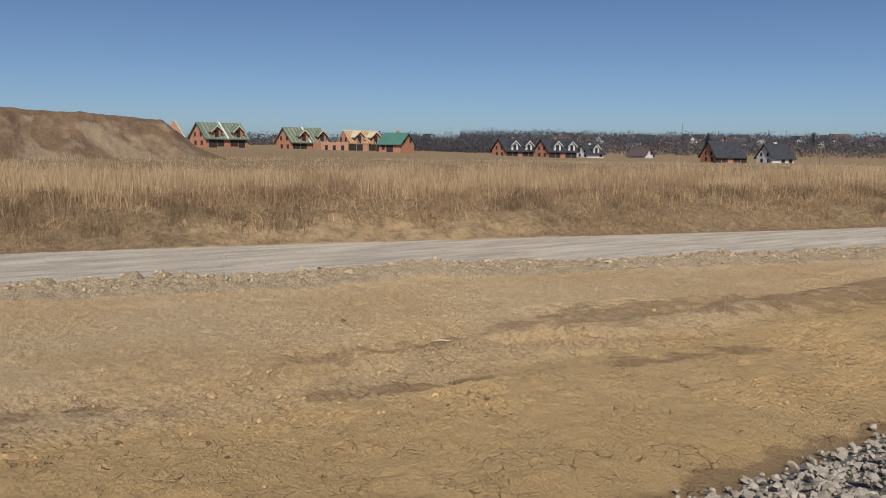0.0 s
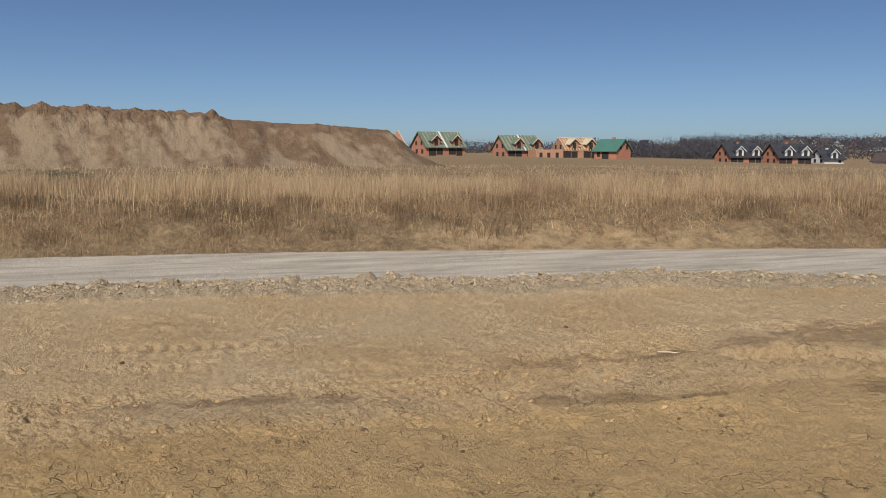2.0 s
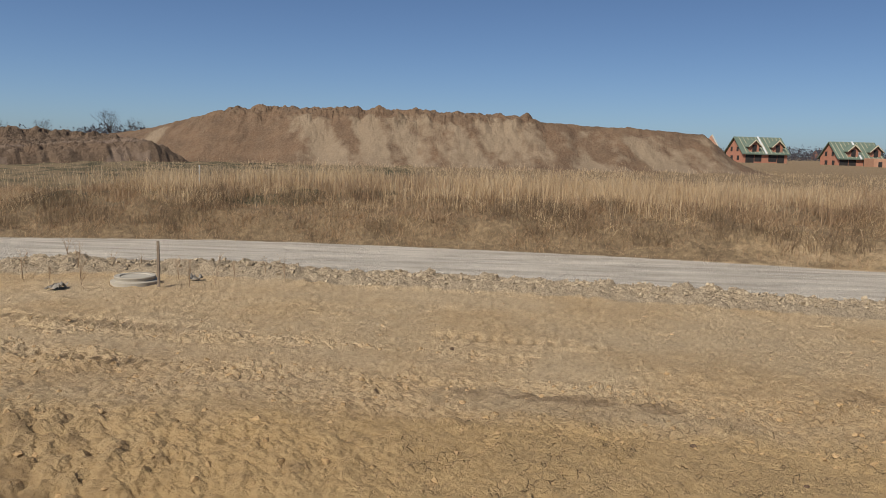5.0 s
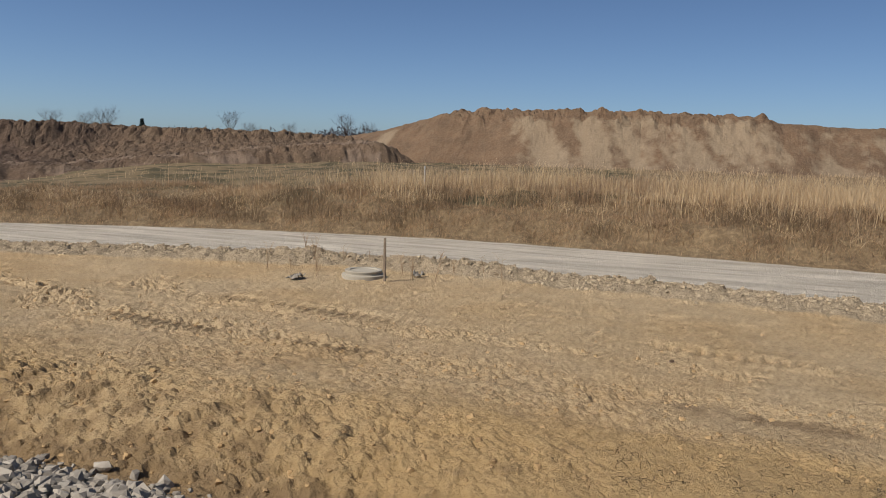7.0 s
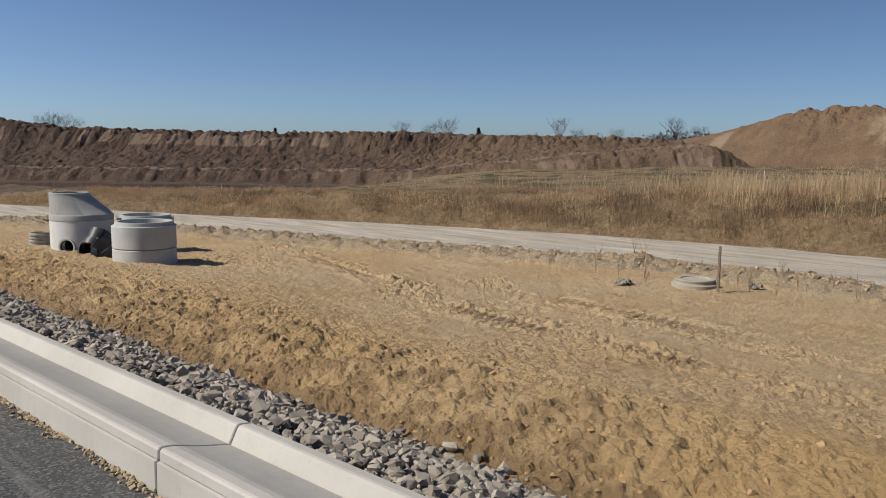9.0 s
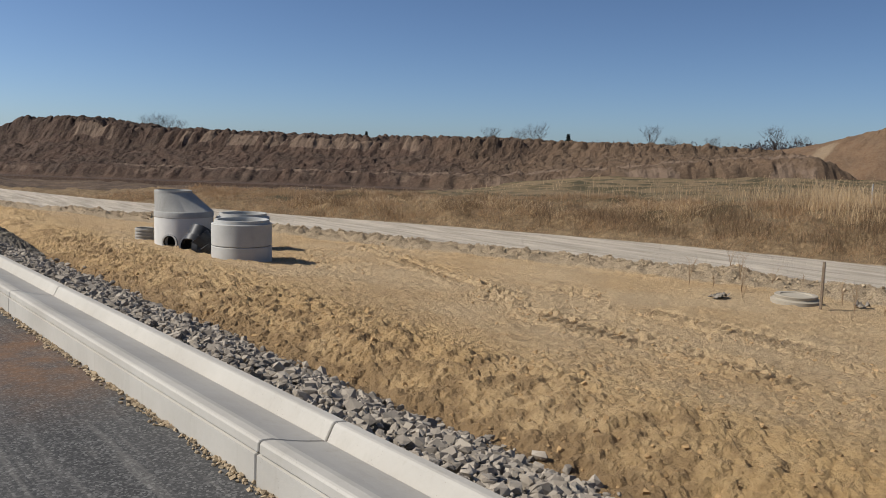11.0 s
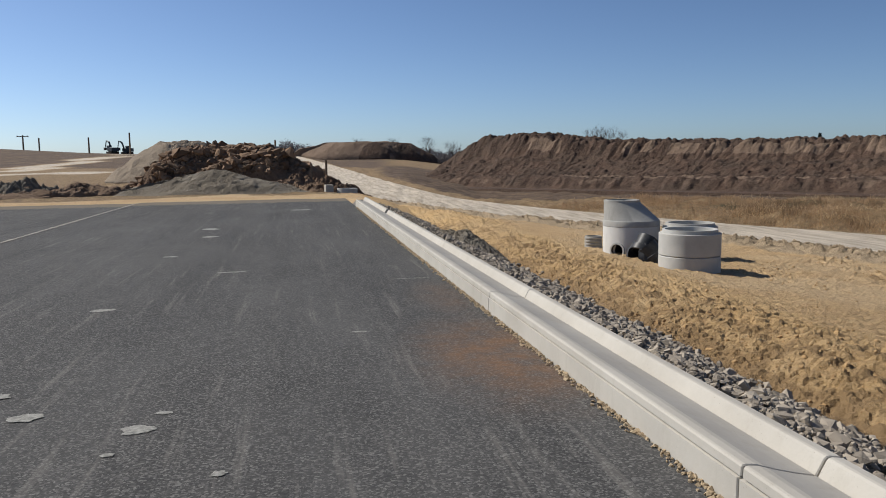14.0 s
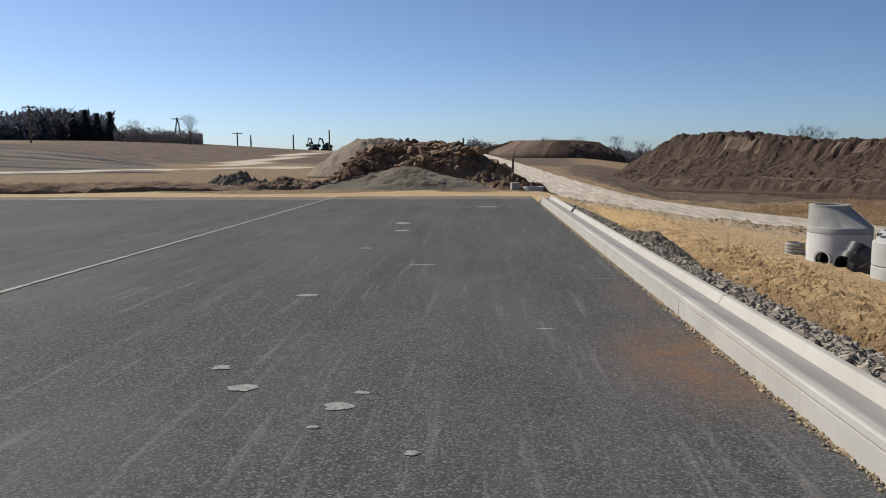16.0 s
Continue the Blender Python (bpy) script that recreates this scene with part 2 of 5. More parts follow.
def box(bm, x0, x1, y0, y1, z0, z1, bevel=0.0, m=None):
    vs = [bm.verts.new(v) for v in ((x0, y0, z0), (x1, y0, z0), (x1, y1, z0), (x0, y1, z0), (x0, y0, z1), (x1, y0, z1), (x1, y1, z1), (x0, y1, z1))]
    fs = [bm.faces.new([vs[i] for i in f]) for f in ((3, 2, 1, 0), (4, 5, 6, 7), (0, 1, 5, 4), (1, 2, 6, 5), (2, 3, 7, 6), (3, 0, 4, 7))]
    if bevel:
        es = list({e for f in fs for e in f.edges})
        r = bmesh.ops.bevel(bm, geom=es, offset=bevel, segments=1, affect="EDGES")
    if m is not None:
        bmesh.ops.transform(bm, matrix=m, verts=[v for v in vs if v.is_valid])
    return bm


def prism(bm, pts, y0, y1):
    """A closed outline in x, z, drawn out along y."""
    a = [bm.verts.new((x, y0, z)) for x, z in pts]
    b = [bm.verts.new((x, y1, z)) for x, z in pts]
    n = len(pts)
    for i in range(n):
        bm.faces.new((a[i], a[(i + 1) % n], b[(i + 1) % n], b[i]))
    bm.faces.new(a[::-1])
    bm.faces.new(b)
    bmesh.ops.recalc_face_normals(bm, faces=bm.faces)
    return bm


def lathe(bm, profile, n=40, shift=None):
    """A body turned about z. profile: radius, height. shift: x offset for each ring."""
    rings = []
    for k, (r, z) in enumerate(profile):
        ox = shift[k] if shift else 0.0
        rings.append([bm.verts.new((ox + r * math.cos(2 * math.pi * i / n), r * math.sin(2 * math.pi * i / n), z)) for i in range(n)])
    for a, b in zip(rings, rings[1:]):
        for i in range(n):
            bm.faces.new((a[i], a[(i + 1) % n], b[(i + 1) % n], b[i]))
    return rings


def tube(bm, pts, r, n=6):
    """A round bar along points; r may be a list."""
    rs = r if isinstance(r, (list, tuple)) else [r] * len(pts)
    pts = [Vector(p) for p in pts]
    rings = []
    for k, p in enumerate(pts):
        way = (pts[min(k + 1, len(pts) - 1)] - pts[max(k - 1, 0)]).normalized()
        q = way.to_track_quat("Z", "Y")
        rings.append([bm.verts.new(p + q @ Vector((rs[k] * math.cos(2 * math.pi * i / n), rs[k] * math.sin(2 * math.pi * i / n), 0))) for i in range(n)])
    for a, b in zip(rings, rings[1:]):
        for i in range(n):
            bm.faces.new((a[i], a[(i + 1) % n], b[(i + 1) % n], b[i]))
    bm.faces.new(rings[0][::-1])
    bm.faces.new(rings[-1])
    return bm


# ---- materials ----
def material(name, rough=0.9, metal=0.0):
    m = bpy.data.materials.new(name)
    m.use_nodes = True
    nt = m.node_tree
    b = nt.nodes["Principled BSDF"]
    b.inputs["Roughness"].default_value = rough
    b.inputs["Metallic"].default_value = metal
    b.inputs["Specular IOR Level"].default_value = 0.25
    return m, nt, b


def node(nt, kind, **values):
    n = nt.nodes.new(kind)
    for k, v in values.items():
        if k in n.inputs:
            n.inputs[k].default_value = v
    return n


def coords(nt, scale=(1, 1, 1), world_space=True):
    if world_space:
        g = nt.nodes.new("ShaderNodeNewGeometry").outputs["Position"]
    else:
        g = nt.nodes.new("ShaderNodeTexCoord").outputs["Object"]
    mp = nt.nodes.new("ShaderNodeMapping")
    mp.inputs["Scale"].default_value = scale
    nt.links.new(g, mp.inputs["Vector"])
    return mp.outputs["Vector"]


def noise_tex(nt, vec, scale, detail=4.0, rough=0.55, distortion=0.0):
    n = node(nt, "ShaderNodeTexNoise", Scale=scale, Detail=detail, Roughness=rough, Distortion=distortion)
    nt.links.new(vec, n.inputs["Vector"])
    return n.outputs["Fac"]


def ramp(nt, fac, stops):
    r = nt.nodes.new("ShaderNodeValToRGB")
    el = r.color_ramp.elements
    while len(el) < len(stops):
        el.new(0.5)
    for e, (p, c) in zip(el, stops):
        e.position = p
        e.color = (*c, 1) if len(c) == 3 else c
    nt.links.new(fac, r.inputs["Fac"])
    return r.outputs["Color"]


def grey(nt, fac, lo, hi):
    """fac, from lo to hi, spread to 0..1."""
    r = nt.nodes.new("ShaderNodeMapRange")
    r.inputs["From Min"].default_value, r.inputs["From Max"].default_value = lo, hi
    nt.links.new(fac, r.inputs["Value"])
    return r.outputs["Result"]


def mix(nt, fac, a, b, blend="MIX"):
    m = nt.nodes.new("ShaderNodeMix")
    m.data_type, m.blend_type = "RGBA", blend
    for sock, v in ((m.inputs[0], fac), (m.inputs[6], a), (m.inputs[7], b)):
        if isinstance(v, (int, float)):
            sock.default_value = v
        elif isinstance(v, tuple):
            sock.default_value = (*v, 1)
        else:
            nt.links.new(v, sock)
    return m.outputs[2]


def maths(nt, op, a, b=0.0):
    m = nt.nodes.new("ShaderNodeMath")
    m.operation = op
    for sock, v in ((m.inputs[0], a), (m.inputs[1], b)):
        if isinstance(v, (int, float)):
            sock.default_value = v
        else:
            nt.links.new(v, sock)
    return m.outputs[0]


def bump(nt, bsdf, height, strength=0.5, distance=0.02, before=None):
    b = nt.nodes.new("ShaderNodeBump")
    b.inputs["Strength"].default_value = strength
    b.inputs["Distance"].default_value = distance
    nt.links.new(height, b.inputs["Height"])
    if before is not None:
        nt.links.new(before, b.inputs["Normal"])
    nt.links.new(b.outputs["Normal"], bsdf.inputs["Normal"])
    return b.outputs["Normal"]


def zone(nt, name):
    a = nt.nodes.new("ShaderNodeAttribute")
    a.attribute_name = name
    return a.outputs["Fac"]


def ragged(nt, mask, grain, amount=0.5):
    """A mask with an edge broken up by noise."""
    v = maths(nt, "ADD", mask, maths(nt, "MULTIPLY", maths(nt, "SUBTRACT", grain, 0.5), amount))
    return grey(nt, v, 0.35, 0.65)


def make_ground():
    m, nt, b = material("ground_earth", 0.95)
    v = coords(nt)
    big, mid, fine = noise_tex(nt, v, 0.35, 5), noise_tex(nt, v, 2.2, 6, 0.62), noise_tex(nt, v, 28, 6, 0.7)
    # dry loam
    loam = ramp(nt, mid, [(0.25, (0.37, 0.222, 0.098)), (0.5, (0.495, 0.318, 0.148)), (0.75, (0.575, 0.405, 0.213))])
    pale = mix(nt, grey(nt, big, 0.42, 0.62), loam, (0.545, 0.40, 0.24))
    crumb = noise_tex(nt, v, 16, 7, 0.75)
    # grain dark in the bump's hollows: shade between crumbs strengthened in the colour
    pale = mix(nt, 0.40, pale, ramp(nt, fine, [(0.34, (0.22, 0.14, 0.068)), (0.52, (0.50, 0.345, 0.175)), (0.66, (0.69, 0.51, 0.30))]))
    pale = mix(nt, 0.36, pale, ramp(nt, crumb, [(0.38, (0.17, 0.11, 0.052)), (0.48, (0.47, 0.345, 0.20)), (0.66, (0.60, 0.465, 0.29))]))
    # ochre clay patches
    ochre = mix(nt, maths(nt, "MULTIPLY", ragged(nt, zone(nt, "ochre"), mid), 0.6), pale, (0.53, 0.345, 0.145))
    damp = mix(nt, maths(nt, "MULTIPLY", ragged(nt, zone(nt, "damp"), mid, 2.4), 0.6), ochre, (0.19, 0.12, 0.062))
    # drying cracks
    vor = node(nt, "ShaderNodeTexVoronoi", Scale=8.5)
    vor.feature = "DISTANCE_TO_EDGE"
    wob = nt.nodes.new("ShaderNodeTexNoise")
    wob.inputs["Scale"].default_value = 7.0
    wob.inputs["Detail"].default_value = 3.0
    nt.links.new(v, wob.inputs["Vector"])
    warp = mix(nt, 0.16, v, wob.outputs["Color"], "ADD")
    nt.links.new(warp, vor.inputs["Vector"])
    crack_at = maths(nt, "MULTIPLY", ragged(nt, zone(nt, "crack"), noise_tex(nt, v, 1.3, 3), 0.9), grey(nt, noise_tex(nt, v, 2.4, 3), 0.47, 0.58))
    crack = grey(nt, maths(nt, "ADD", vor.outputs["Distance"], maths(nt, "MULTIPLY", noise_tex(nt, v, 11, 3), 0.16)), 0.115, 0.07)
    crack = maths(nt, "MULTIPLY", crack, crack_at)
    earth = mix(nt, maths(nt, "MULTIPLY", crack, 0.6), damp, (0.10, 0.065, 0.03))
    # limestone track
    streak = noise_tex(nt, coords(nt, (1.4, 0.16, 1.0)), 2.2, 6, 0.65)
    stone = ramp(nt, streak, [(0.36, (0.34, 0.28, 0.205)), (0.5, (0.51, 0.432, 0.328)), (0.64, (0.67, 0.58, 0.455))])
    stone = mix(nt, 0.3, stone, ramp(nt, fine, [(0.3, (0.22, 0.2, 0.17)), (0.7, (0.6, 0.56, 0.5))]))
    col = mix(nt, ragged(nt, zone(nt, "track"), mid, 0.35), earth, stone)
    # stony spoil
    rubble = ramp(nt, fine, [(0.34, (0.21, 0.155, 0.095)), (0.66, (0.52, 0.405, 0.265))])
    col = mix(nt, ragged(nt, zone(nt, "berm"), mid, 0.6), col, rubble)
    # crushed stone behind the gutter
    col = mix(nt, ragged(nt, zone(nt, "gravel"), fine, 0.4), col, ramp(nt, fine, [(0.3, (0.10, 0.09, 0.075)), (0.7, (0.30, 0.28, 0.25))]))
    # dead grass and stubble
    straw = ramp(nt, noise_tex(nt, v, 1.1, 7, 0.68), [(0.3, (0.12, 0.076, 0.04)), (0.52, (0.225, 0.152, 0.082)), (0.75, (0.34, 0.245, 0.135))])
    straw = mix(nt, 0.35, straw, ramp(nt, fine, [(0.3, (0.06, 0.042, 0.025)), (0.7, (0.27, 0.2, 0.115))]))
    mat = noise_tex(nt, v, 5.5, 6, 0.72)
    straw = mix(nt, 0.45, straw, ramp(nt, mat, [(0.34, (0.06, 0.042, 0.024)), (0.5, (0.235, 0.157, 0.082)), (0.66, (0.47, 0.34, 0.185))]))
    col = mix(nt, ragged(nt, zone(nt, "veg"), mid, 0.9), col, straw)
    # winter corn in rows, and ploughed land
    rows = nt.nodes.new("ShaderNodeTexWave")
    rows.inputs["Scale"].default_value = 0.07
    rows.inputs["Distortion"].default_value = 0.25
    rows.inputs["Detail"].default_value = 3.0
    turn = nt.nodes.new("ShaderNodeVectorRotate")
    turn.rotation_type = "Z_AXIS"
    turn.inputs["Angle"].default_value = radians(-38)
    nt.links.new(v, turn.inputs["Vector"])
    nt.links.new(turn.outputs["Vector"], rows.inputs["Vector"])
    green = mix(nt, grey(nt, rows.outputs["Fac"], 0.45, 0.7), (0.20, 0.145, 0.08), (0.07, 0.06, 0.03))
    green = mix(nt, maths(nt, "MULTIPLY", grey(nt, noise_tex(nt, coords(nt, (0.35, 0.35, 1)), 0.9, 6, 0.7), 0.42, 0.62), 0.55), green, (0.235, 0.165, 0.09))
    col = mix(nt, ragged(nt, zone(nt, "rows"), big, 0.5), col, green)
    plough = mix(nt, grey(nt, noise_tex(nt, coords(nt, (0.05, 0.6, 1)), 0.5, 5), 0.46, 0.54), (0.04, 0.032, 0.027), (0.135, 0.108, 0.08))
    col = mix(nt, ragged(nt, zone(nt, "plough"), big, 0.4), col, plough)
    soil = ramp(nt, noise_tex(nt, v, 0.5, 7, 0.7), [(0.3, (0.05, 0.034, 0.025)), (0.5, (0.105, 0.072, 0.048)), (0.72, (0.185, 0.128, 0.078))])
    col = mix(nt, ragged(nt, zone(nt, "topsoil"), big, 0.5), col, soil)
    nt.links.new(col, b.inputs["Base Color"])
    h = maths(nt, "ADD", maths(nt, "MULTIPLY", fine, 0.5), maths(nt, "MULTIPLY", mid, 0.5))
    h = maths(nt, "SUBTRACT", h, maths(nt, "MULTIPLY", crack, 1.6))
    h = maths(nt, "ADD", h, maths(nt, "MULTIPLY", crumb, 1.6))
    bump(nt, b, h, 1.0, 0.05)
    return m


def make_asphalt():
    m, nt, b = material("asphalt", 0.9)
    b.inputs["Specular IOR Level"].default_value = 0.14
    v = coords(nt)
    vor = node(nt, "ShaderNodeTexVoronoi", Scale=75.0)
    nt.links.new(v, vor.inputs["Vector"])
    chip = nt.nodes.new("ShaderNodeSeparateColor")
    nt.links.new(vor.outputs["Color"], chip.inputs["Color"])
    base = ramp(nt, chip.outputs["Red"], [(0.0, (0.028, 0.028, 0.029)), (0.6, (0.068, 0.067, 0.065)), (0.9, (0.17, 0.165, 0.157)), (1.0, (0.235, 0.23, 0.216))])
    lanes = noise_tex(nt, coords(nt, (1.6, 0.05, 1)), 1.2, 5, 0.6)
    base = mix(nt, 0.4, base, mix(nt, grey(nt, lanes, 0.35, 0.65), (0.042, 0.042, 0.042), (0.083, 0.081, 0.078)))
    patch = noise_tex(nt, coords(nt, (0.5, 0.22, 1)), 0.8, 5, 0.6)
    base = mix(nt, maths(nt, "MULTIPLY", grey(nt, patch, 0.45, 0.7), 0.55), base, (0.12, 0.118, 0.114))
    dust = grey(nt, noise_tex(nt, coords(nt, (2.5, 0.12, 1)), 3.0, 5, 0.7), 0.56, 0.72)
    base = mix(nt, maths(nt, "MULTIPLY", dust, 0.34), base, (0.26, 0.245, 0.22))
    scrape = grey(nt, noise_tex(nt, coords(nt, (0.25, 3.0, 1)), 1.6, 5, 0.7), 0.66, 0.74)
    base = mix(nt, maths(nt, "MULTIPLY", scrape, 0.35), base, (0.24, 0.23, 0.21))
    base = mix(nt, maths(nt, "MULTIPLY", maths(nt, "MULTIPLY", zone(nt, "clay"), grey(nt, noise_tex(nt, v, 2.6, 7, 0.72), 0.32, 0.66)), 0.75), base, (0.20, 0.105, 0.05))
    base = mix(nt, maths(nt, "MULTIPLY", ragged(nt, zone(nt, "sand"), noise_tex(nt, v, 2.0, 6, 0.65), 0.9), 0.7), base, (0.20, 0.165, 0.12))
    nt.links.new(base, b.inputs["Base Color"])
    bump(nt, b, chip.outputs["Green"], 0.8, 0.009)
    return m


def make_plain(name, dark, light, scale=3.0, rough=0.9, bump_by=0.3, dist=0.01, island=False, per_object=False, world_space=True, metal=0.0, thin=0.0, vary=0.75):
    m, nt, b = material(name, rough, metal)
    v = coords(nt, world_space=world_space)
    n, f = noise_tex(nt, v, scale, 6, 0.62), noise_tex(nt, v, scale * 9, 4, 0.65)
    col = mix(nt, grey(nt, n, 0.3, 0.7), dark, light)
    col = mix(nt, 0.25, col, mix(nt, grey(nt, f, 0.3, 0.7), dark, light))
    if island or per_object:
        if island:
            r = nt.nodes.new("ShaderNodeNewGeometry").outputs["Random Per Island"]
        else:
            r = nt.nodes.new("ShaderNodeObjectInfo").outputs["Random"]
        col = mix(nt, vary, col, mix(nt, r, dark, light))
    nt.links.new(col, b.inputs["Base Color"])
    if thin:
        # blades and twigs let light through
        tr = nt.nodes.new("ShaderNodeBsdfTranslucent")
        nt.links.new(col, tr.inputs["Color"])
        ms = nt.nodes.new("ShaderNodeMixShader")
        ms.inputs[0].default_value = thin
        nt.links.new(b.outputs[0], ms.inputs[1])
        nt.links.new(tr.outputs[0], ms.inputs[2])
        nt.links.new(ms.outputs[0], nt.nodes["Material Output"].inputs["Surface"])
    if bump_by:
        bump(nt, b, f, bump_by, dist)
    return m


def make_heap(name, base, pale, dark, pale_at=None):
    """Bare dug earth, washed down its slope in streaks."""
    m, nt, b = material(name, 0.95)
    v = coords(nt)
    n, f = noise_tex(nt, v, 0.45, 6, 0.62), noise_tex(nt, v, 5.0, 6, 0.7)
    run = noise_tex(nt, coords(nt, (0.5, 0.5, 0.06)), 1.8, 6, 0.66)
    col = mix(nt, grey(nt, n, 0.35, 0.65), base, dark)
    col = mix(nt, zone(nt, "warm"), col, mix(nt, grey(nt, n, 0.35, 0.65), (0.16, 0.10, 0.055), (0.098, 0.066, 0.037)))
    col = mix(nt, maths(nt, "MULTIPLY", ragged(nt, zone(nt, "pale"), run, 0.9), 0.8), col, pale)
    col = mix(nt, 0.22, col, mix(nt, grey(nt, run, 0.3, 0.7), dark, pale))
    col = mix(nt, 0.25, col, mix(nt, grey(nt, f, 0.35, 0.65), dark, pale))
    nt.links.new(col, b.inputs["Base Color"])
    bump(nt, b, maths(nt, "ADD", f, maths(nt, "MULTIPLY", run, 0.35)), 0.9, 0.22)
    return m


def make_concrete(name, dark, light, stain=(0.30, 0.27, 0.22)):
    m, nt, b = material(name, 0.85)
    v = coords(nt)
    n, f = noise_tex(nt, v, 1.6, 6, 0.6), noise_tex(nt, v, 40, 4, 0.6)
    col = mix(nt, grey(nt, n, 0.3, 0.7), dark, light)
    drip = noise_tex(nt, coords(nt, (3, 3, 0.5)), 2.0, 5, 0.7)
    col = mix(nt, maths(nt, "MULTIPLY", grey(nt, drip, 0.55, 0.72), 0.45), col, stain)
    col = mix(nt, 0.15, col, mix(nt, grey(nt, f, 0.3, 0.7), dark, light))
    pit = node(nt, "ShaderNodeTexVoronoi", Scale=55.0)
    nt.links.new(v, pit.inputs["Vector"])
    hole = maths(nt, "MULTIPLY", grey(nt, pit.outputs["Distance"], 0.16, 0.08), grey(nt, noise_tex(nt, v, 9, 2), 0.55, 0.6))
    col = mix(nt, maths(nt, "MULTIPLY", hole, 0.6), col, (0.14, 0.13, 0.11))
    nt.links.new(col, b.inputs["Base Color"])
    bump(nt, b, maths(nt, "SUBTRACT", f, hole), 0.35, 0.004)
    return m


EARTH = make_ground()
ASPHALT = make_asphalt()
GUTTER = make_concrete("gutter_concrete", (0.37, 0.345, 0.30), (0.46, 0.435, 0.385), (0.31, 0.285, 0.235))
DIRTY = make_concrete("dirty_concrete", (0.27, 0.235, 0.18), (0.40, 0.355, 0.28), (0.22, 0.18, 0.13))
# bed tone: dust, plus the dimness of grazing sun put into the colour
CHANNEL = make_concrete("gutter_bed_toned", (0.285, 0.27, 0.245), (0.36, 0.345, 0.315), (0.25, 0.23, 0.20))
RING = make_concrete("ring_concrete", (0.36, 0.355, 0.33), (0.48, 0.475, 0.445), (0.33, 0.31, 0.28))
CONE = make_concrete("cone_concrete", (0.25, 0.245, 0.225), (0.40, 0.39, 0.36), (0.21, 0.20, 0.175))
RING_BASE = make_concrete("manhole_concrete", (0.50, 0.495, 0.465), (0.60, 0.59, 0.56), (0.43, 0.42, 0.38))
STONE = make_plain("crushed_stone", (0.17, 0.145, 0.115), (0.40, 0.35, 0.285), 14, 0.9, 0.5, 0.01, island=True)
CLOD = make_plain("clay_clod", (0.31, 0.198, 0.094), (0.45, 0.298, 0.146), 12, 0.95, 0.6, 0.01, island=True)
RUBBLE = make_plain("rubble_stone", (0.25, 0.188, 0.118), (0.46, 0.36, 0.235), 12, 0.95, 0.6, 0.01, island=True)
STRAW = make_plain("dry_stalks", (0.36, 0.235, 0.128), (0.78, 0.60, 0.365), 0.45, 0.85, 0, island=True, thin=0.45, vary=0.5)
TUFT = make_plain("dark_tuft", (0.12, 0.082, 0.048), (0.29, 0.20, 0.118), 0.6, 0.9, 0, island=True, thin=0.45, vary=0.5)
SCRUB = make_plain("dead_scrub", (0.20, 0.122, 0.072), (0.56, 0.39, 0.225), 0.6, 0.9, 0, island=True, thin=0.45, vary=0.5)
TWIG = make_plain("bare_twigs", (0.055, 0.045, 0.04), (0.14, 0.115, 0.10), 0.4, 0.9, 0, island=True, thin=0.45, vary=0.5)
NEEDLE = make_plain("dark_needles", (0.035, 0.05, 0.048), (0.075, 0.095, 0.085), 0.4, 0.9, 0, island=True, thin=0.45, vary=0.5)
# far twigs: the blue-grey haze of distance is mixed into these base colours
HAZY = make_plain("haze_tinted_twigs", (0.085, 0.082, 0.092), (0.112, 0.106, 0.112), 0.05, 0.9, 0, island=True, thin=0.5, vary=0.3)
HAZY_BLUE = make_plain("haze_blue_twigs", (0.07, 0.078, 0.10), (0.10, 0.107, 0.128), 0.05, 0.9, 0, island=True, thin=0.5, vary=0.3)
SPOIL = make_heap("spoil_earth", (0.155, 0.086, 0.046), (0.31, 0.235, 0.152), (0.085, 0.047, 0.026))
RIDGE = make_heap("ridge_earth", (0.074, 0.039, 0.026), (0.25, 0.178, 0.125), (0.028, 0.0175, 0.0135))
PILE_GREY = make_heap("grey_spoil", (0.19, 0.158, 0.118), (0.26, 0.23, 0.18), (0.11, 0.09, 0.065))
PILE_CLOD = make_plain("tipped_clay", (0.085, 0.052, 0.032), (0.30, 0.20, 0.125), 3, 0.95, 0.5, 0.05, island=True)
PILE_PALE = make_heap("pale_spoil", (0.26, 0.205, 0.15), (0.34, 0.28, 0.21), (0.18, 0.14, 0.10))
PILE_DARK = make_heap("dark_spoil", (0.165, 0.096, 0.056), (0.28, 0.19, 0.122), (0.065, 0.04, 0.026))
BRICK = make_plain("hollow_brick", (0.29, 0.125, 0.08), (0.40, 0.185, 0.115), 1.5, 0.9, 0)
BRICK_ORANGE = make_plain("orange_brick", (0.32, 0.165, 0.10), (0.42, 0.235, 0.145), 1.5, 0.9, 0)
GREEN_ROOF = make_plain("green_membrane", (0.085, 0.115, 0.085), (0.14, 0.17, 0.125), 0.5, 0.7, 0)
TEAL_ROOF = make_plain("teal_membrane", (0.045, 0.12, 0.095), (0.07, 0.165, 0.13), 0.5, 0.6, 0)
DARK_ROOF = make_plain("anthracite_tiles", (0.02, 0.022, 0.026), (0.05, 0.052, 0.058), 0.8, 0.6, 0)
RED_ROOF = make_plain("brown_red_tiles", (0.055, 0.042, 0.04), (0.095, 0.068, 0.06), 0.8, 0.7, 0)
TIMBER = make_plain("new_timber", (0.40, 0.335, 0.225), (0.55, 0.47, 0.33), 2.0, 0.8, 0)
OLD_WOOD = make_plain("weathered_wood", (0.12, 0.085, 0.055), (0.26, 0.20, 0.14), 14, 0.9, 0.4, 0.004)
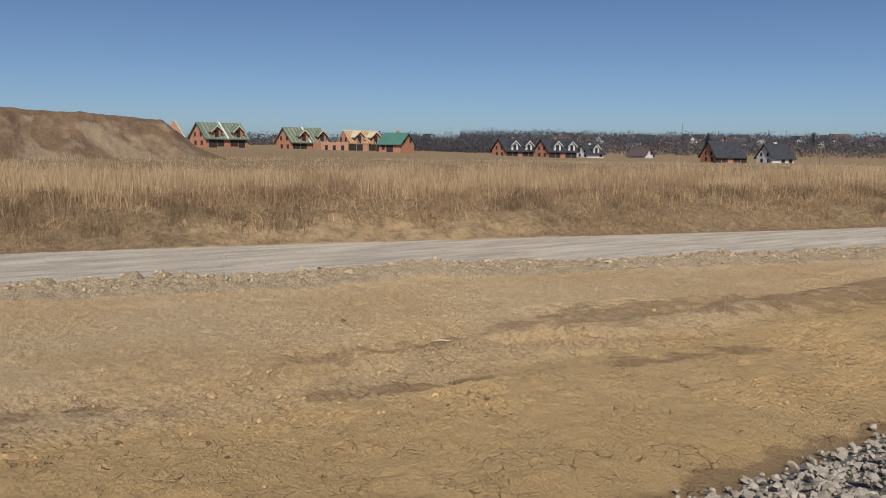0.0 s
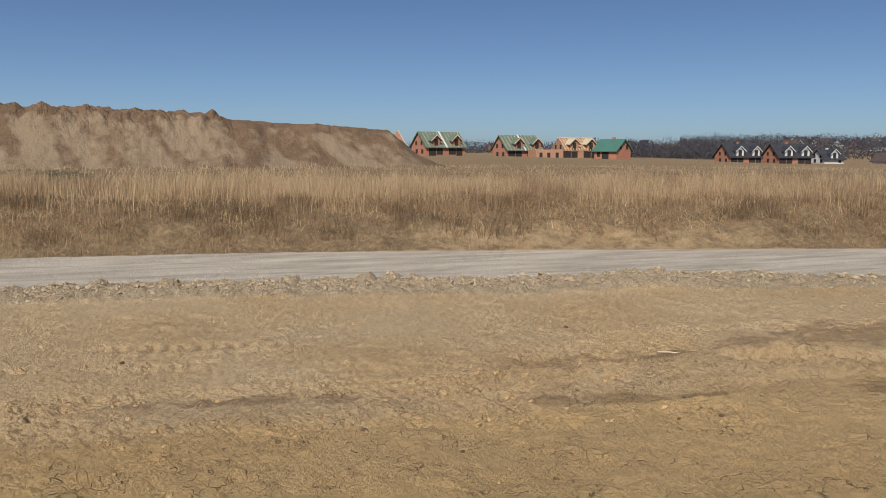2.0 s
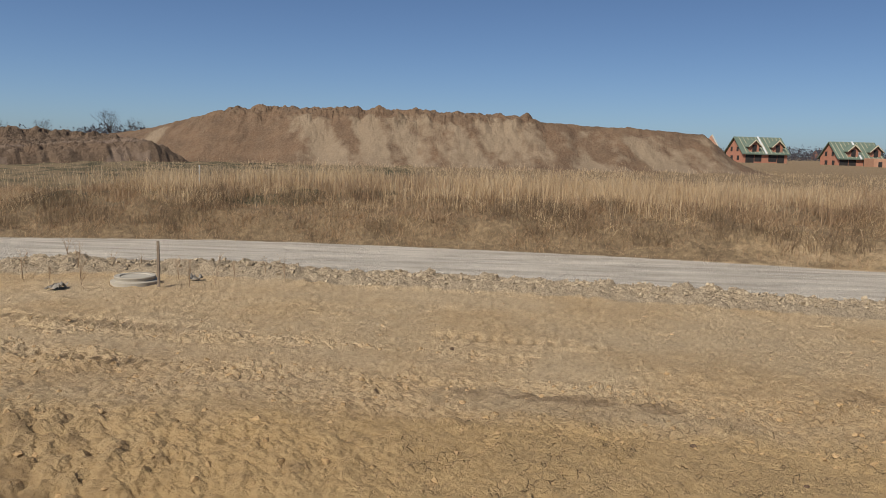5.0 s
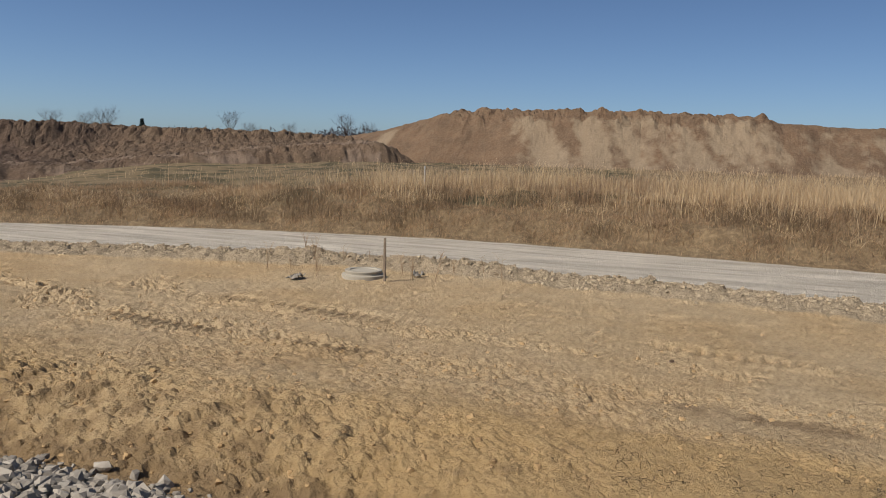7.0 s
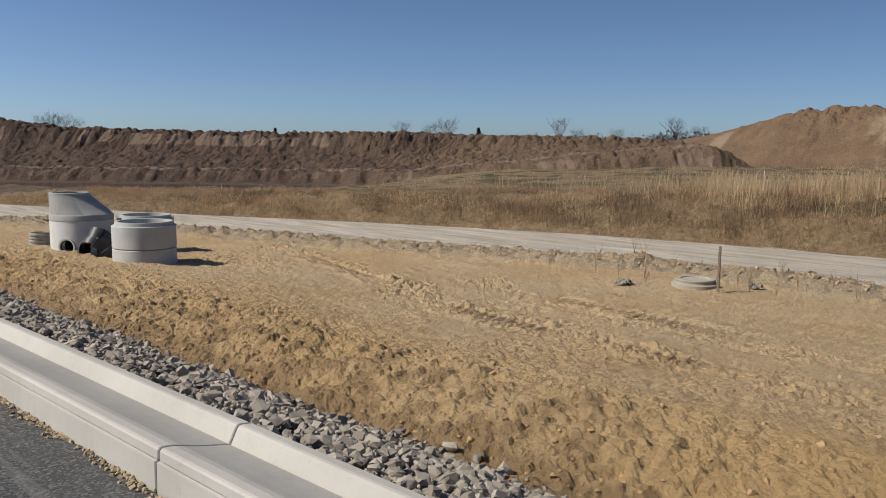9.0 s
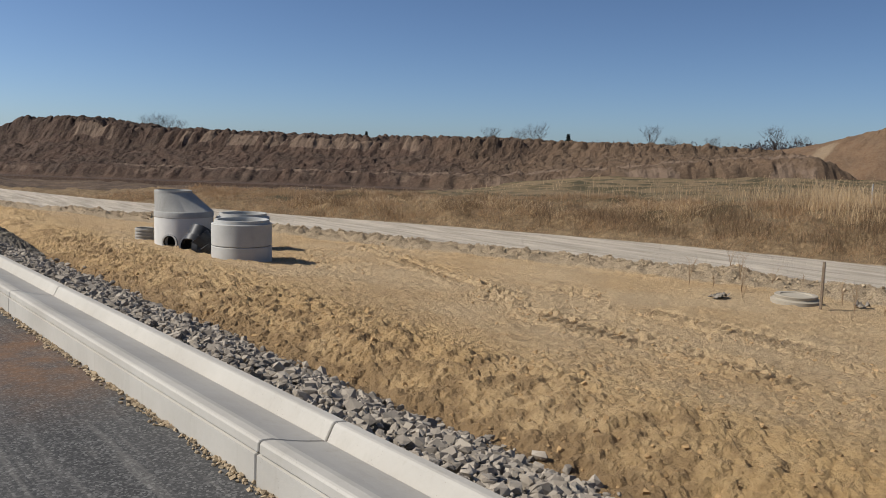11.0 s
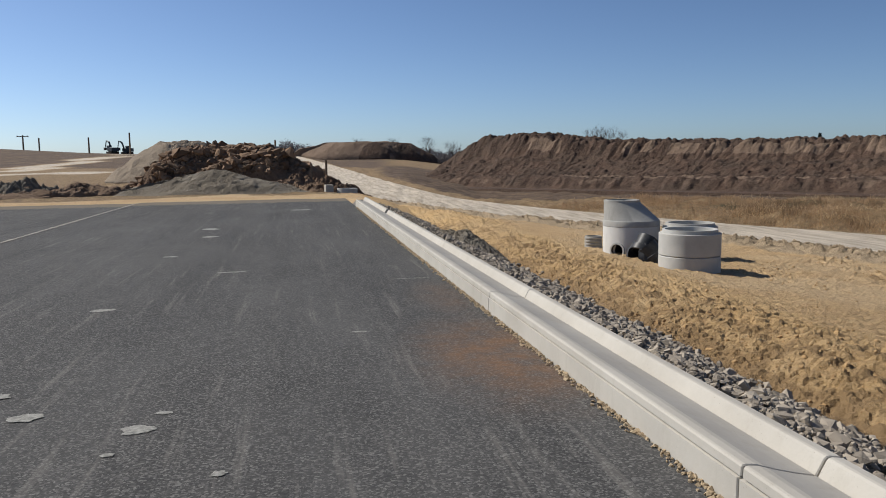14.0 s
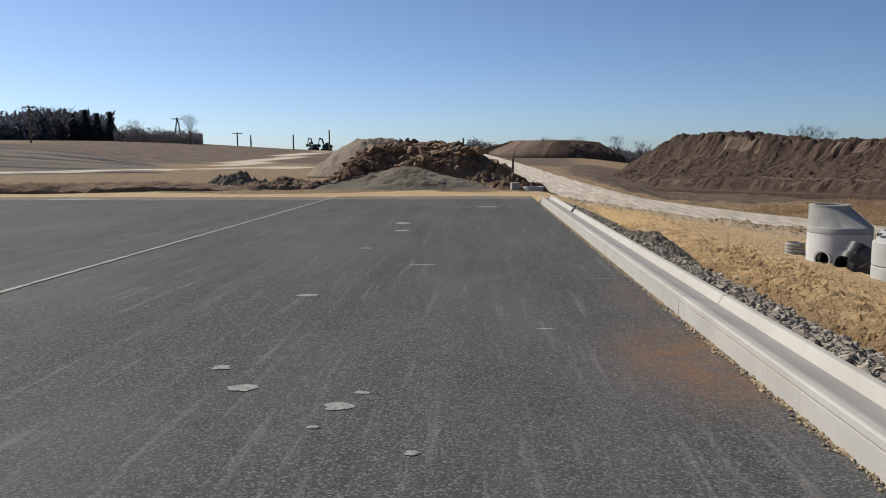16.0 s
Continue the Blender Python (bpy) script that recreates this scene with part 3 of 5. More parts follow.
RENDER_WHITE = make_plain("white_render", (0.45, 0.45, 0.43), (0.58, 0.57, 0.55), 0.6, 0.85, 0)
# near-black; on houses its colour stands for the shade of unlit rooms
OPENING = make_plain("dark_interior", (0.018, 0.016, 0.015), (0.04, 0.036, 0.032), 2, 0.9, 0)
PLASTIC = make_plain("black_plastic", (0.018, 0.019, 0.021), (0.05, 0.052, 0.055), 9, 0.45, 0.2, 0.003)
GREY_PLASTIC = make_plain("grey_plastic", (0.27, 0.26, 0.23), (0.38, 0.36, 0.32), 9, 0.6, 0.2, 0.003)
FILM = make_plain("torn_film", (0.11, 0.095, 0.075), (0.27, 0.235, 0.19), 9, 0.7, 0.4, 0.01)
LIME = make_plain("lime_splash", (0.09, 0.09, 0.083), (0.40, 0.395, 0.36), 30, 0.95, 0.3, 0.004)
SEAM = make_plain("joint_grit", (0.22, 0.205, 0.175), (0.36, 0.335, 0.29), 40, 0.95, 0.5, 0.006)
MACHINE = make_plain("machine_paint_dark", (0.035, 0.05, 0.06), (0.07, 0.085, 0.095), 1.0, 0.5, 0)
MACHINE_PALE = make_plain("machine_paint_pale", (0.20, 0.19, 0.17), (0.30, 0.285, 0.255), 1.0, 0.5, 0)


# ---- ground, one sheet to the horizon ----
def stretch(marks, reach, grow_down, grow_up):
    """Even steps between marks (from, to, step), then ever longer ones out to reach."""
    mid = []
    for lo, hi, step in marks:
        mid += list(np.arange(lo, hi - step / 2, step))
    mid.append(marks[-1][1])
    up, s = [mid[-1]], marks[-1][2]
    while up[-1] < reach:
        s *= grow_up
        up.append(up[-1] + s)
    down, s = [mid[0]], marks[0][2]
    while down[-1] > -reach:
        s *= grow_down
        down.append(down[-1] - s)
    return np.array(down[:0:-1] + mid + up[1:])


gx = stretch([(2.0, 4.4, 0.12), (4.4, 9.6, 0.033), (9.6, 13.6, 0.048), (13.6, 17.4, 0.075), (17.4, 21, 0.14)], 3500, 1.12, 1.07)
gy = stretch([(-28, -10.5, 0.14), (-10.5, 11.0, 0.043), (11.0, 22, 0.085), (22, 40, 0.2)], 3500, 1.07, 1.06)
X, Y = np.meshgrid(gx, gy, indexing="ij")
Z = ground_z(X, Y)
under = (X < 2.3 + road_bend(Y)) & (X > -21.0) & (Y < 33.0) & (Y > -60)
Z = np.where(under, np.minimum(Z, -0.12), Z)
me = mesh_np("ground", np.stack([X, Y, Z], -1).reshape(-1, 3), grid_faces(len(gx), len(gy)), [EARTH], True)
crumbly = churned(X, Y) * (X > 4.4) * (X < 14) * (np.abs(Y) < 20)
me.polygons.foreach_set("use_smooth", (crumbly[:-1, :-1] < 0.4).ravel())
OFF, D, AZ = track_off(X, Y), np.hypot(X, Y), np.degrees(np.arctan2(X, Y))
on_track = smooth(TRACK_HALF + 0.35, TRACK_HALF - 0.25, np.abs(OFF))
side_road = smooth(2.6, 1.6, near_line(X, Y, LEFT_ROAD)) + smooth(2.8, 1.8, near_line(X, Y, HILL_ROAD))
attribute(me, "track", np.clip(on_track + side_road, 0, 1))
attribute(me, "berm", smooth(-4.7, -3.9, OFF) * smooth(-2.2, -2.7, OFF) * smooth(70, 45, Y))
edge = 3.55 + 0.95 * smooth(-4.5, 2.0, Y)
lane = road_bend(Y)
attribute(me, "gravel", smooth(edge + 0.15, edge - 0.1, X) * (X > 2 + lane) * smooth(33, 30, Y))
attribute(me, "damp", np.clip((np.clip(0.95 * np.exp(-((X - edge - 0.18) / 0.24) ** 2) * smooth(30, 22, Y) + 0.46 * smooth(4.2, 4.7, X) * smooth(6.8, 5.6, X) * smooth(-1, 4, Y) * smooth(30, 24, Y), 0, 1))
                              + 0.62 * smooth(0.85, 0.0, near_line(X, Y, [(9.1, -4.4), (8.75, -7.0), (9.3, -9.6), (8.0, -12.4), (8.0, -16.0)]) - 0.5 * smooth(-6, -10, Y))
                              + 0.7 * smooth(0.35, 0.0, near_line(X, Y, [(7.7, -4.0), (7.2, -5.8)])) + 0.6 * smooth(0.5, 0.1, near_line(X, Y, [(6.8, -7.4), (6.4, -9.4)]))
                              + 0.6 * smooth(0.45, 0.0, near_line(X, Y, [(8.4, 0.2), (8.2, -2.0)])), 0, 1))
attribute(me, "ochre", smooth(9.0, 6.0, X) * (0.55 + 0.45 * smooth(4, -3, Y)) * (X > 3))
attribute(me, "crack", smooth(10.5, 6.5, X) * smooth(3, -2, Y) * (X > 3.6))
veg = smooth(TRACK_HALF - 0.2, TRACK_HALF + 0.25, OFF)
patchy = 1 - 0.46 * smooth(3.2, 1.2, OFF - TRACK_HALF) * smooth(-19, -15, Y) * smooth(-3, -8, Y)
west = np.clip(smooth(-21.5, -23, X) + smooth(36.0, 39.5, Y + 1.8 * vnoise(X / 3, Y / 3, 7)) * (X < 30), 0, 1) * (np.abs(OFF) > TRACK_HALF)
attribute(me, "veg", np.clip(np.maximum(veg * patchy, west), 0, 1) * (1 - np.clip(side_road, 0, 1)))
attribute(me, "rows", smooth(90, 78, AZ) * smooth(26, 32, AZ) * smooth(25, 28, D) * smooth(84, 76, D) * smooth(4.0, 5.5, OFF))
# stripped ground below the ridge, and the bare hillside
stripped = smooth(4, 8, AZ) * smooth(48, 36, AZ) * smooth(40, 50, D) * smooth(150, 115, D) * smooth(2.6, 4.5, OFF)
hillside = 0.8 * smooth(-40, -24, AZ) * smooth(10, 4, AZ) * smooth(95, 120, D) * smooth(420, 330, D)
attribute(me, "topsoil", np.clip(np.maximum(stripped, hillside) * (np.abs(OFF) > TRACK_HALF + 0.4), 0, 1) * (1 - np.clip(side_road, 0, 1)))
attribute(me, "plough", smooth(-21, -23, AZ) * smooth(-120, -100, AZ) * smooth(62, 74, D) * smooth(175, 150, D) * (1 - np.clip(side_road, 0, 1)))
ground = tagged(new("ground", me), "dry cracked loam, pale stone track and dead-grass fields", "ground", kind="structure")

# ---- the paved road ----
ax_, ay_ = np.linspace(-21.0, 2.075, 141), np.concatenate([np.arange(-60, -4, 2.0), np.arange(-4, 33.6, 0.25)])
AX, AY = np.meshgrid(ax_, ay_, indexing="ij")
AZ_ = 0.004 * fbm(AX / 2.5, AY / 4.0, 91, 2) - 0.03 * (AX < -6.1)
AXB = AX + road_bend(AY) * smooth(-6, 2, AX)
top = np.stack([AXB, AY + (0.22 * fbm(AX / 1.2, 0 * AX, 95, 3)) * (AY > 33.3), AZ_], -1).reshape(-1, 3)
me = mesh_np("road", top, grid_faces(len(ax_), len(ay_)), [ASPHALT], True)
attribute(me, "clay", np.clip(smooth(1.0, 0.2, np.hypot((AX - 1.75) / 0.95, (AY - 6.6) / 2.0)) + 0.4 * smooth(1, 0.2, np.hypot((AX - 1.8) / 0.5, (AY - 9.5) / 1.5)), 0, 1))
attribute(me, "sand", smooth(29.5, 33.2, AY))
road = tagged(new("road", me), "fresh dark asphalt with pale dust streaks", "road", kind="structure")

bm = bmesh.new()
for y0 in np.arange(-14, 33.4, 0.25):
    w = 0.045 + 0.03 * random.random()
    vs = [bm.verts.new((-6.08 - w, y0, 0.0)), bm.verts.new((-6.08 + w, y0, 0.012)), bm.verts.new((-6.08 + w, y0 + 0.25, 0.012)), bm.verts.new((-6.08 - w, y0 + 0.25, 0.0))]
    bm.faces.new(vs)
bmesh.ops.remove_doubles(bm, verts=bm.verts, dist=0.002)
part("lane_joint", bm, SEAM, road, "pale gritty lengthwise paving joint")


def ico12(n, jag=0.3, seed=5):
    """Angular broken stones: knocked-about blocks with a cut crown, twenty faces."""
    rnd = np.random.RandomState(seed)
    # two skewed squares and four points between them: sharp ridges, few faces
    lowq = [(-1, -1, -0.75), (1, -1, -0.75), (1, 1, -0.75), (-1, 1, -0.75)]
    mid = [(-1.2, 0, 0.05), (0, -1.2, 0.05), (1.2, 0, 0.05), (0, 1.2, 0.05)]
    topq = [(-0.74, -0.74, 0.74), (0.74, -0.74, 0.74), (0.74, 0.74, 0.74), (-0.74, 0.74, 0.74)]
    base = np.array(lowq + mid + topq, float) * 0.82
    fs = np.array([(0, 2, 1), (0, 3, 2), (8, 9, 10), (8, 10, 11), (0, 1, 5), (1, 2, 6), (2, 3, 7), (3, 0, 4), (8, 5, 9), (9, 6, 10), (10, 7, 11), (11, 4, 8),
                   (0, 5, 8), (0, 8, 4), (1, 9, 5), (1, 6, 9), (2, 10, 6), (2, 7, 10), (3, 11, 7), (3, 4, 11)])
    return [((base + rnd.normal(0, 0.55 * jag, (12, 3))) * rnd.uniform(0.75, 1.22, (1, 3)), fs) for _ in range(n)]


def scatter(name, places, sizes, mat, label, category, seed=1, jag=0.3, parent=None, flat=0.8):
    """Many small stones joined into one mesh."""
    rnd = np.random.RandomState(seed)
    kinds = ico12(14, jag, seed)
    n = len(places)
    pick = rnd.randint(0, len(kinds), n)
    q = rnd.normal(size=(n, 4))
    q /= np.linalg.norm(q, axis=1)[:, None]
    w, x, y, z = q.T
    R = np.stack([1 - 2 * (y * y + z * z), 2 * (x * y - z * w), 2 * (x * z + y * w), 2 * (x * y + z * w), 1 - 2 * (x * x + z * z), 2 * (y * z - x * w),
                  2 * (x * z - y * w), 2 * (y * z + x * w), 1 - 2 * (x * x + y * y)], 1).reshape(n, 3, 3)
    base = np.stack([k[0] for k in kinds])[pick]
    V = np.einsum("nij,nkj->nki", R, base) * np.asarray(sizes)[:, None, None]
    V[:, :, 2] *= flat
    V = V + np.asarray(places)[:, None, :]
    F = kinds[0][1][None] + 12 * np.arange(n)[:, None, None]
    ob = new(name, mesh_np(name, V.reshape(-1, 3), F.reshape(-1, 3), [mat]))
    return tagged(ob, label, category, kind="stuff")


rs = np.random.RandomState(11)
# ---- gutter of precast units ----
FOOTING = [(2.085, -0.16), (2.088, 0.0), (2.090, 0.152), (2.112, 0.156), (2.62, 0.110), (2.62, -0.16)]
FRONT = [(2.125, 0.160), (2.096, 0.167), (2.098, 0.212), (2.106, 0.223), (2.12, 0.226), (2.175, 0.220), (2.22, 0.206), (2.29, 0.185), (2.38, 0.162), (2.486, 0.140), (2.486, 0.115)]
REAR = [(2.490, -0.16), (2.492, 0.136), (2.535, 0.216), (2.548, 0.227), (2.565, 0.229), (2.622, 0.221), (2.634, 0.21), (2.638, -0.16)]
JOINTS = [-21.6, -16.6, -11.6, -6.6, -1.6, 3.4, 8.4, 13.4, 18.4, 21.9]


def bent_bar(outline, y0, y1):
    bm = prism(bmesh.new(), outline, y0 + 0.006, y1 - 0.006)
    for cut in np.arange(y0 + 0.5, y1 - 0.3, 0.5) if y0 < 1 else ():
        bmesh.ops.bisect_plane(bm, geom=bm.verts[:] + bm.edges[:] + bm.faces[:], plane_co=(0, cut, 0), plane_no=(0, 1, 0))
    ends = [e for e in bm.edges if abs(e.verts[0].co.y - e.verts[1].co.y) < 0.01 and min(abs(e.verts[0].co.y - y0), abs(e.verts[0].co.y - y1)) < 0.01]
    bmesh.ops.bevel(bm, geom=ends, offset=0.006, segments=1, affect="EDGES")
    for v in bm.verts:
        v.co.x += float(road_bend(v.co.y))
    return bm


def gutter_unit(y0, y1, rear=True):
    t = thing("gutter_unit", 0, 0, 0, 0, "pale precast concrete gutter unit beside the asphalt", "gutter", "gutter units along the road")
    part("footing", bent_bar(FOOTING, y0 + 0.02, y1 + 0.02), GUTTER, t)
    body = part("channel", bent_bar(FRONT, y0, y1), GUTTER, t, "concrete channel with a dusty grey bed, darkened as by grazing sun")
    # bed faces take the darker tone, part dust and part painted shading
    body.data.materials.append(CHANNEL)
    for f in body.data.polygons:
        c = f.center
        if f.normal.z > 0.9 and 2.22 < c.x - float(road_bend(c.y)) < 2.52:
            f.material_index = 1
    if rear:
        part("upstand", bent_bar(REAR, y0, y1), GUTTER, t)
    return t


for a, b in zip(JOINTS, JOINTS[1:]):
    gutter_unit(a, b)
gutter_unit(21.9, 27.9, False)
bm = prism(bmesh.new(), REAR, 22.35, 29.4)
t = thing("kerb_stone", 0, 0, 0, 0, "pale concrete raised kerb past a drain gap", "kerb")
part("upstand", bm, GUTTER, t)

# grit between asphalt and gutter
n = 2600
py = rs.uniform(-6, 27, n)
px = 2.085 + road_bend(py) - np.abs(rs.normal(0, 0.03, n))
scatter("joint_grit", np.stack([px, py, 0.004 + 0 * px], 1), rs.uniform(0.006, 0.019, n), RUBBLE, "loose yellow grit along the gutter foot", "grit", 2)

# ---- crushed stone behind the gutter ----
n = 15500
py = np.concatenate([rs.uniform(-13, 14, n), rs.uniform(14, 29, 2600), rs.uniform(-26, -13, 900)])
ed = 3.5 + 0.95 * smooth(-4.5, 2.0, py) + 0.10 * vnoise(py / 0.8, 0 * py, 4)
k = rs.uniform(0, 1, len(py)) ** 0.92
px = 2.66 + road_bend(py) + (ed - 2.66 - road_bend(py)) * k * (1 + 0.07 * rs.normal(size=len(py)))
size = rs.gamma(4.2, 0.0071, len(py)).clip(0.012, 0.06)
pz = lie(px, py) + rs.uniform(0.0, 0.05, len(py)) + 0.10 * np.exp(-((k - 0.45) / 0.3) ** 2) * 0.5
size = size * (1 - 0.35 * smooth(-2, -6, py))
scatter("gravel_shoulder", np.stack([px, py, pz], 1), size, STONE, "grey angular crushed stone behind the gutter", "gravel", 3, 0.22)

# ---- clods and small stones on the loam ----
n = 60000
px, py = rs.uniform(4.6, 14.0, n), rs.uniform(-13, 18, n)
keep = (track_off(px, py) < -3.0) & (rs.uniform(0, 1, n) < 0.012 + 0.36 * churned(px, py))
px, py = px[keep], py[keep]
size = rs.gamma(2.0, 0.0055, len(px)).clip(0.005, 0.03)
scatter("earth_clods", np.stack([px, py, ground_z(px, py) - size * 0.1], 1), size, CLOD, "crumbled dry clay clods on the loam", "clods", 4, 0.22)

# ---- stony windrow beside the track ----
n = 12500
py = rs.uniform(-24, 30, n)
px = track_x(py) - 3.35 + rs.normal(0, 0.42, n)
off = track_off(px, py)
keep = (off < -2.35) & (off > -4.6)
px, py = px[keep], py[keep]
size = rs.gamma(2.0, 0.0075, len(px)).clip(0.009, 0.06)
scatter("stony_windrow", np.stack([px, py, ground_z(px, py) + size * 0.25], 1), size, RUBBLE, "low windrow of stony spoil beside the track", "rubble", 6, 0.35)


# ---- heaps ----
def heap(name, cx, cy, rx, ry, top, turn, mat, label, category, seed, peak=1.0, lumps=0.12, n=90, flat=1.0):
    """A tipped heap: a heightfield over an oval, rough on top."""
    u = np.linspace(-1.12, 1.12, n)
    U, V = np.meshgrid(u, u, indexing="ij")
    r = np.hypot(U, V) * (1 + 0.16 * vnoise(2.1 * np.arctan2(V, U), 0 * U, seed))
    h = np.clip(1 - r, -0.12, 1) ** 1
    h = np.where(h > 0, np.clip(h, 0, 1) ** peak, h)
    h = np.minimum(h, flat) / flat
    c, s = math.cos(radians(turn)), math.sin(radians(turn))
    px, py = cx + U * rx * c - V * ry * s, cy + U * rx * s + V * ry * c
    g = lie(px, py)
    b0 = float(lie(np.array([cx]), np.array([cy]))[0])
    H = top - b0
    pz = g + H * h + smooth(0, 0.25, h) * H * lumps * (fbm(px / (0.35 * rx), py / (0.35 * rx), seed + 3, 5, 0.6) + 0.4 * fbm(px / 0.5, py / 0.5, seed + 5, 2) + 0.8 * lumps_at(px, py, 0.16 * rx, seed + 7, 0.7) + 0.5 * lumps_at(px, py, 0.08 * rx, seed + 11, 0.7))
    pz = np.where(h <= 0, g - 0.25, pz)
    me = mesh_np(name, np.stack([px, py, pz], -1).reshape(-1, 3), grid_faces(n, n), [mat], False)
    attribute(me, "pale", smooth(0.3, 0.6, 0.5 + 0.5 * fbm(px / (0.6 * rx), py / (0.6 * rx), seed + 9, 3)))
    return tagged(new(name, me), label, category)


# long spoil heap across the field
n1, n2 = 620, 110
u, v = np.linspace(-30, 58, n1), np.linspace(-9, 34, n2)
U, V = np.meshgrid(u, v, indexing="ij")
crest = np.interp(U, [-30, -26, -24, -20.5, -15, -4.6, -3.6, 8, 20, 27, 34, 40, 48, 58], [-0.6, -0.3, 1.0, 3.75, 4.1, 4.5, 4.85, 5.15, 5.25, 5.15, 4.0, 2.9, 2.0, 1.2])
front = 0.9 * fbm(U / 7, 0 * U, 101, 3)
rise = smooth(-7.5, 1.2, V + front + 0.2 * vnoise(U / 1.3, V / 9, 103))
rise = 0.5 * rise + 0.5 * np.clip((V + front + 7.2 + 0.22 * fbm(U / 1.1 + V / 6, V / 5, 104, 3)) / 8.0, 0, 1)
lump = smooth(0.55, 0.95, rise) * smooth(-4.2, -2.8, U)
Hh = crest * rise * smooth(34, 22, V) + lump * (0.45 * np.abs(fbm(U / 1.4, V / 1.4, 111, 4)) + 0.15 * fbm(U / 0.7, V / 0.7, 113, 2)) * smooth(34, 27, U)
Hh = Hh + smooth(0.05, 0.3, rise) * (0.10 * fbm(U / 1.1, V / 2.2, 117, 4) + 0.10 * lumps_at(U, V, 0.7, 118, 0.35))
PX = 79.0 + V + 0.04 * (U - 5) ** 2 * 0.12
PZ = np.where(V <= v[0] + 0.6, -0.8, lie(PX, U) * 0.6 + Hh)
me = mesh_np("spoil_heap", np.stack([PX, U, PZ], -1).reshape(-1, 3), grid_faces(n1, n2), [SPOIL], False)
slant = U - 0.5 * V - 5
pale_face = smooth(-29, -19, slant) * smooth(18.5, 14.5, slant + 1.2 * vnoise(V / 2, U / 5, 121)) * smooth(0.97, 0.82, rise + 0.08 * vnoise(U / 2.0, V, 122)) * np.clip(0.75 + 0.45 * fbm(slant / 2.2, V / 7, 123, 3), 0, 1)
pale_face = np.clip(pale_face * (1 - 0.4 * smooth(0.1, 0.6, fbm(slant / 2.5, V / 12, 124, 3))), 0, 1)
face_patch = np.exp(-((U - 35.5) / 1.6) ** 2) * smooth(0.1, 0.3, rise) * smooth(1.0, 0.8, rise)
attribute(me, "pale", np.clip(pale_face + 0.8 * face_patch, 0, 1))
tagged(new("spoil_heap", me), "long brown spoil heap with a pale washed face", "earth heap")

# terraced ridge of dark topsoil
A, B = np.array(polar(10.5, 104)), np.array(polar(70, 88))
n1, n2 = 640, 130
L = float(np.hypot(*(B - A)))
u, v = np.linspace(-4, L + 3, n1), np.linspace(-16, 14, n2)
U, V = np.meshgrid(u, v, indexing="ij")
ux, uy = (B - A) / L
crest = np.interp(U, [-4, 1, 7, 12, 22, 40, 60, 74, 84, L + 3], [-0.9, 1.2, 3.7, 3.8, 2.8, 2.5, 2.5, 2.3, 2.1, 2.1])
wob = 0.8 * fbm(U / 8, 0 * U, 131, 3)
ends = smooth(95, 86, U)
cut = smooth(-3.0, -0.8, V + wob + 0.12 * fbm(U / 0.9 - V / 4, V / 5, 133, 4) + 0.30 * np.abs(vnoise(U / 0.8 - V / 1.6, 0 * V, 136)) * smooth(8, 16, U) * smooth(60, 46, U))
hi = 0.52 * cut + 0.48 * smooth(-8.4, -2.4, V + 0.8 * wob + 0.5 * fbm(U / 3.0, V / 3, 134, 4))
lo = smooth(-12.2 - 3.0 * smooth(50, 75, U), -10.4, V + 0.6 * wob + 0.35 * fbm(U / 1.2, V / 4, 135, 3))
berm_z = np.interp(U, [-4, 20, 50, 60, 67, 75, 85, L + 3], [-0.75, -0.6, -0.6, -0.5, 0.2, 1.05, 1.9, 2.1])
Hh = -1.7 + (berm_z + 1.7) * lo * smooth(-4, 6, U) + (crest - berm_z) * hi * smooth(14, 7, V) * smooth(-4, 3, U)
Hh = Hh + ends * smooth(0.75, 1.0, hi) * (0.30 * lumps_at(U, V, 1.1, 141, 0.7) + 0.45 * lumps_at(U, V, 0.65, 142, 0.6) + 0.12 * fbm(U / 2.5, V / 2.5, 145, 2)) + (0.16 * fbm(U / 0.8, V / 0.7, 143, 4, 0.6) + 0.16 * lumps_at(U, V, 0.45, 144, 0.35)) * smooth(-13, -10, V)
Hh = -2.2 + (Hh + 2.2) * ends
PX, PY = A[0] + ux * U - uy * V, A[1] + uy * U + ux * V
me = mesh_np("earth_ridge", np.stack([PX, PY, Hh - 0.4 * (V <= v[0] + 0.5)], -1).reshape(-1, 3), grid_faces(n1, n2), [RIDGE], False)
streak = smooth(0.25, 0.5, cut) * smooth(0.99, 0.88, cut) * smooth(0.0, 0.25, vnoise(U / 0.8 - V / 1.6, 0 * V, 136) + 0.3) * smooth(0.0, 0.3, vnoise(U / 4, 0 * V, 151) + 0.55) * smooth(11, 17, U) * smooth(66, 44, U)
low_cut = 0.45 * smooth(0.15, 0.4, lo) * smooth(0.98, 0.8, lo) * smooth(0.0, 0.4, fbm(U / 2.2, V / 2, 152, 3) + 0.1)
path = smooth(-10.6, -10.1, V + 0.6 * wob) * smooth(-8.6, -9.2, V + 0.6 * wob) * smooth(16, 30, U)
attribute(me, "pale", np.clip(streak + low_cut + path + 0.25 * smooth(45, 75, U) * smooth(0.3, 0.0, cut), 0, 1))
attribute(me, "warm", 0.9 * smooth(46, 72, U + 6 * vnoise(U / 3, V / 3, 153)))
tagged(new("earth_ridge", me), "long terraced ridge of dark dug topsoil", "earth ridge")

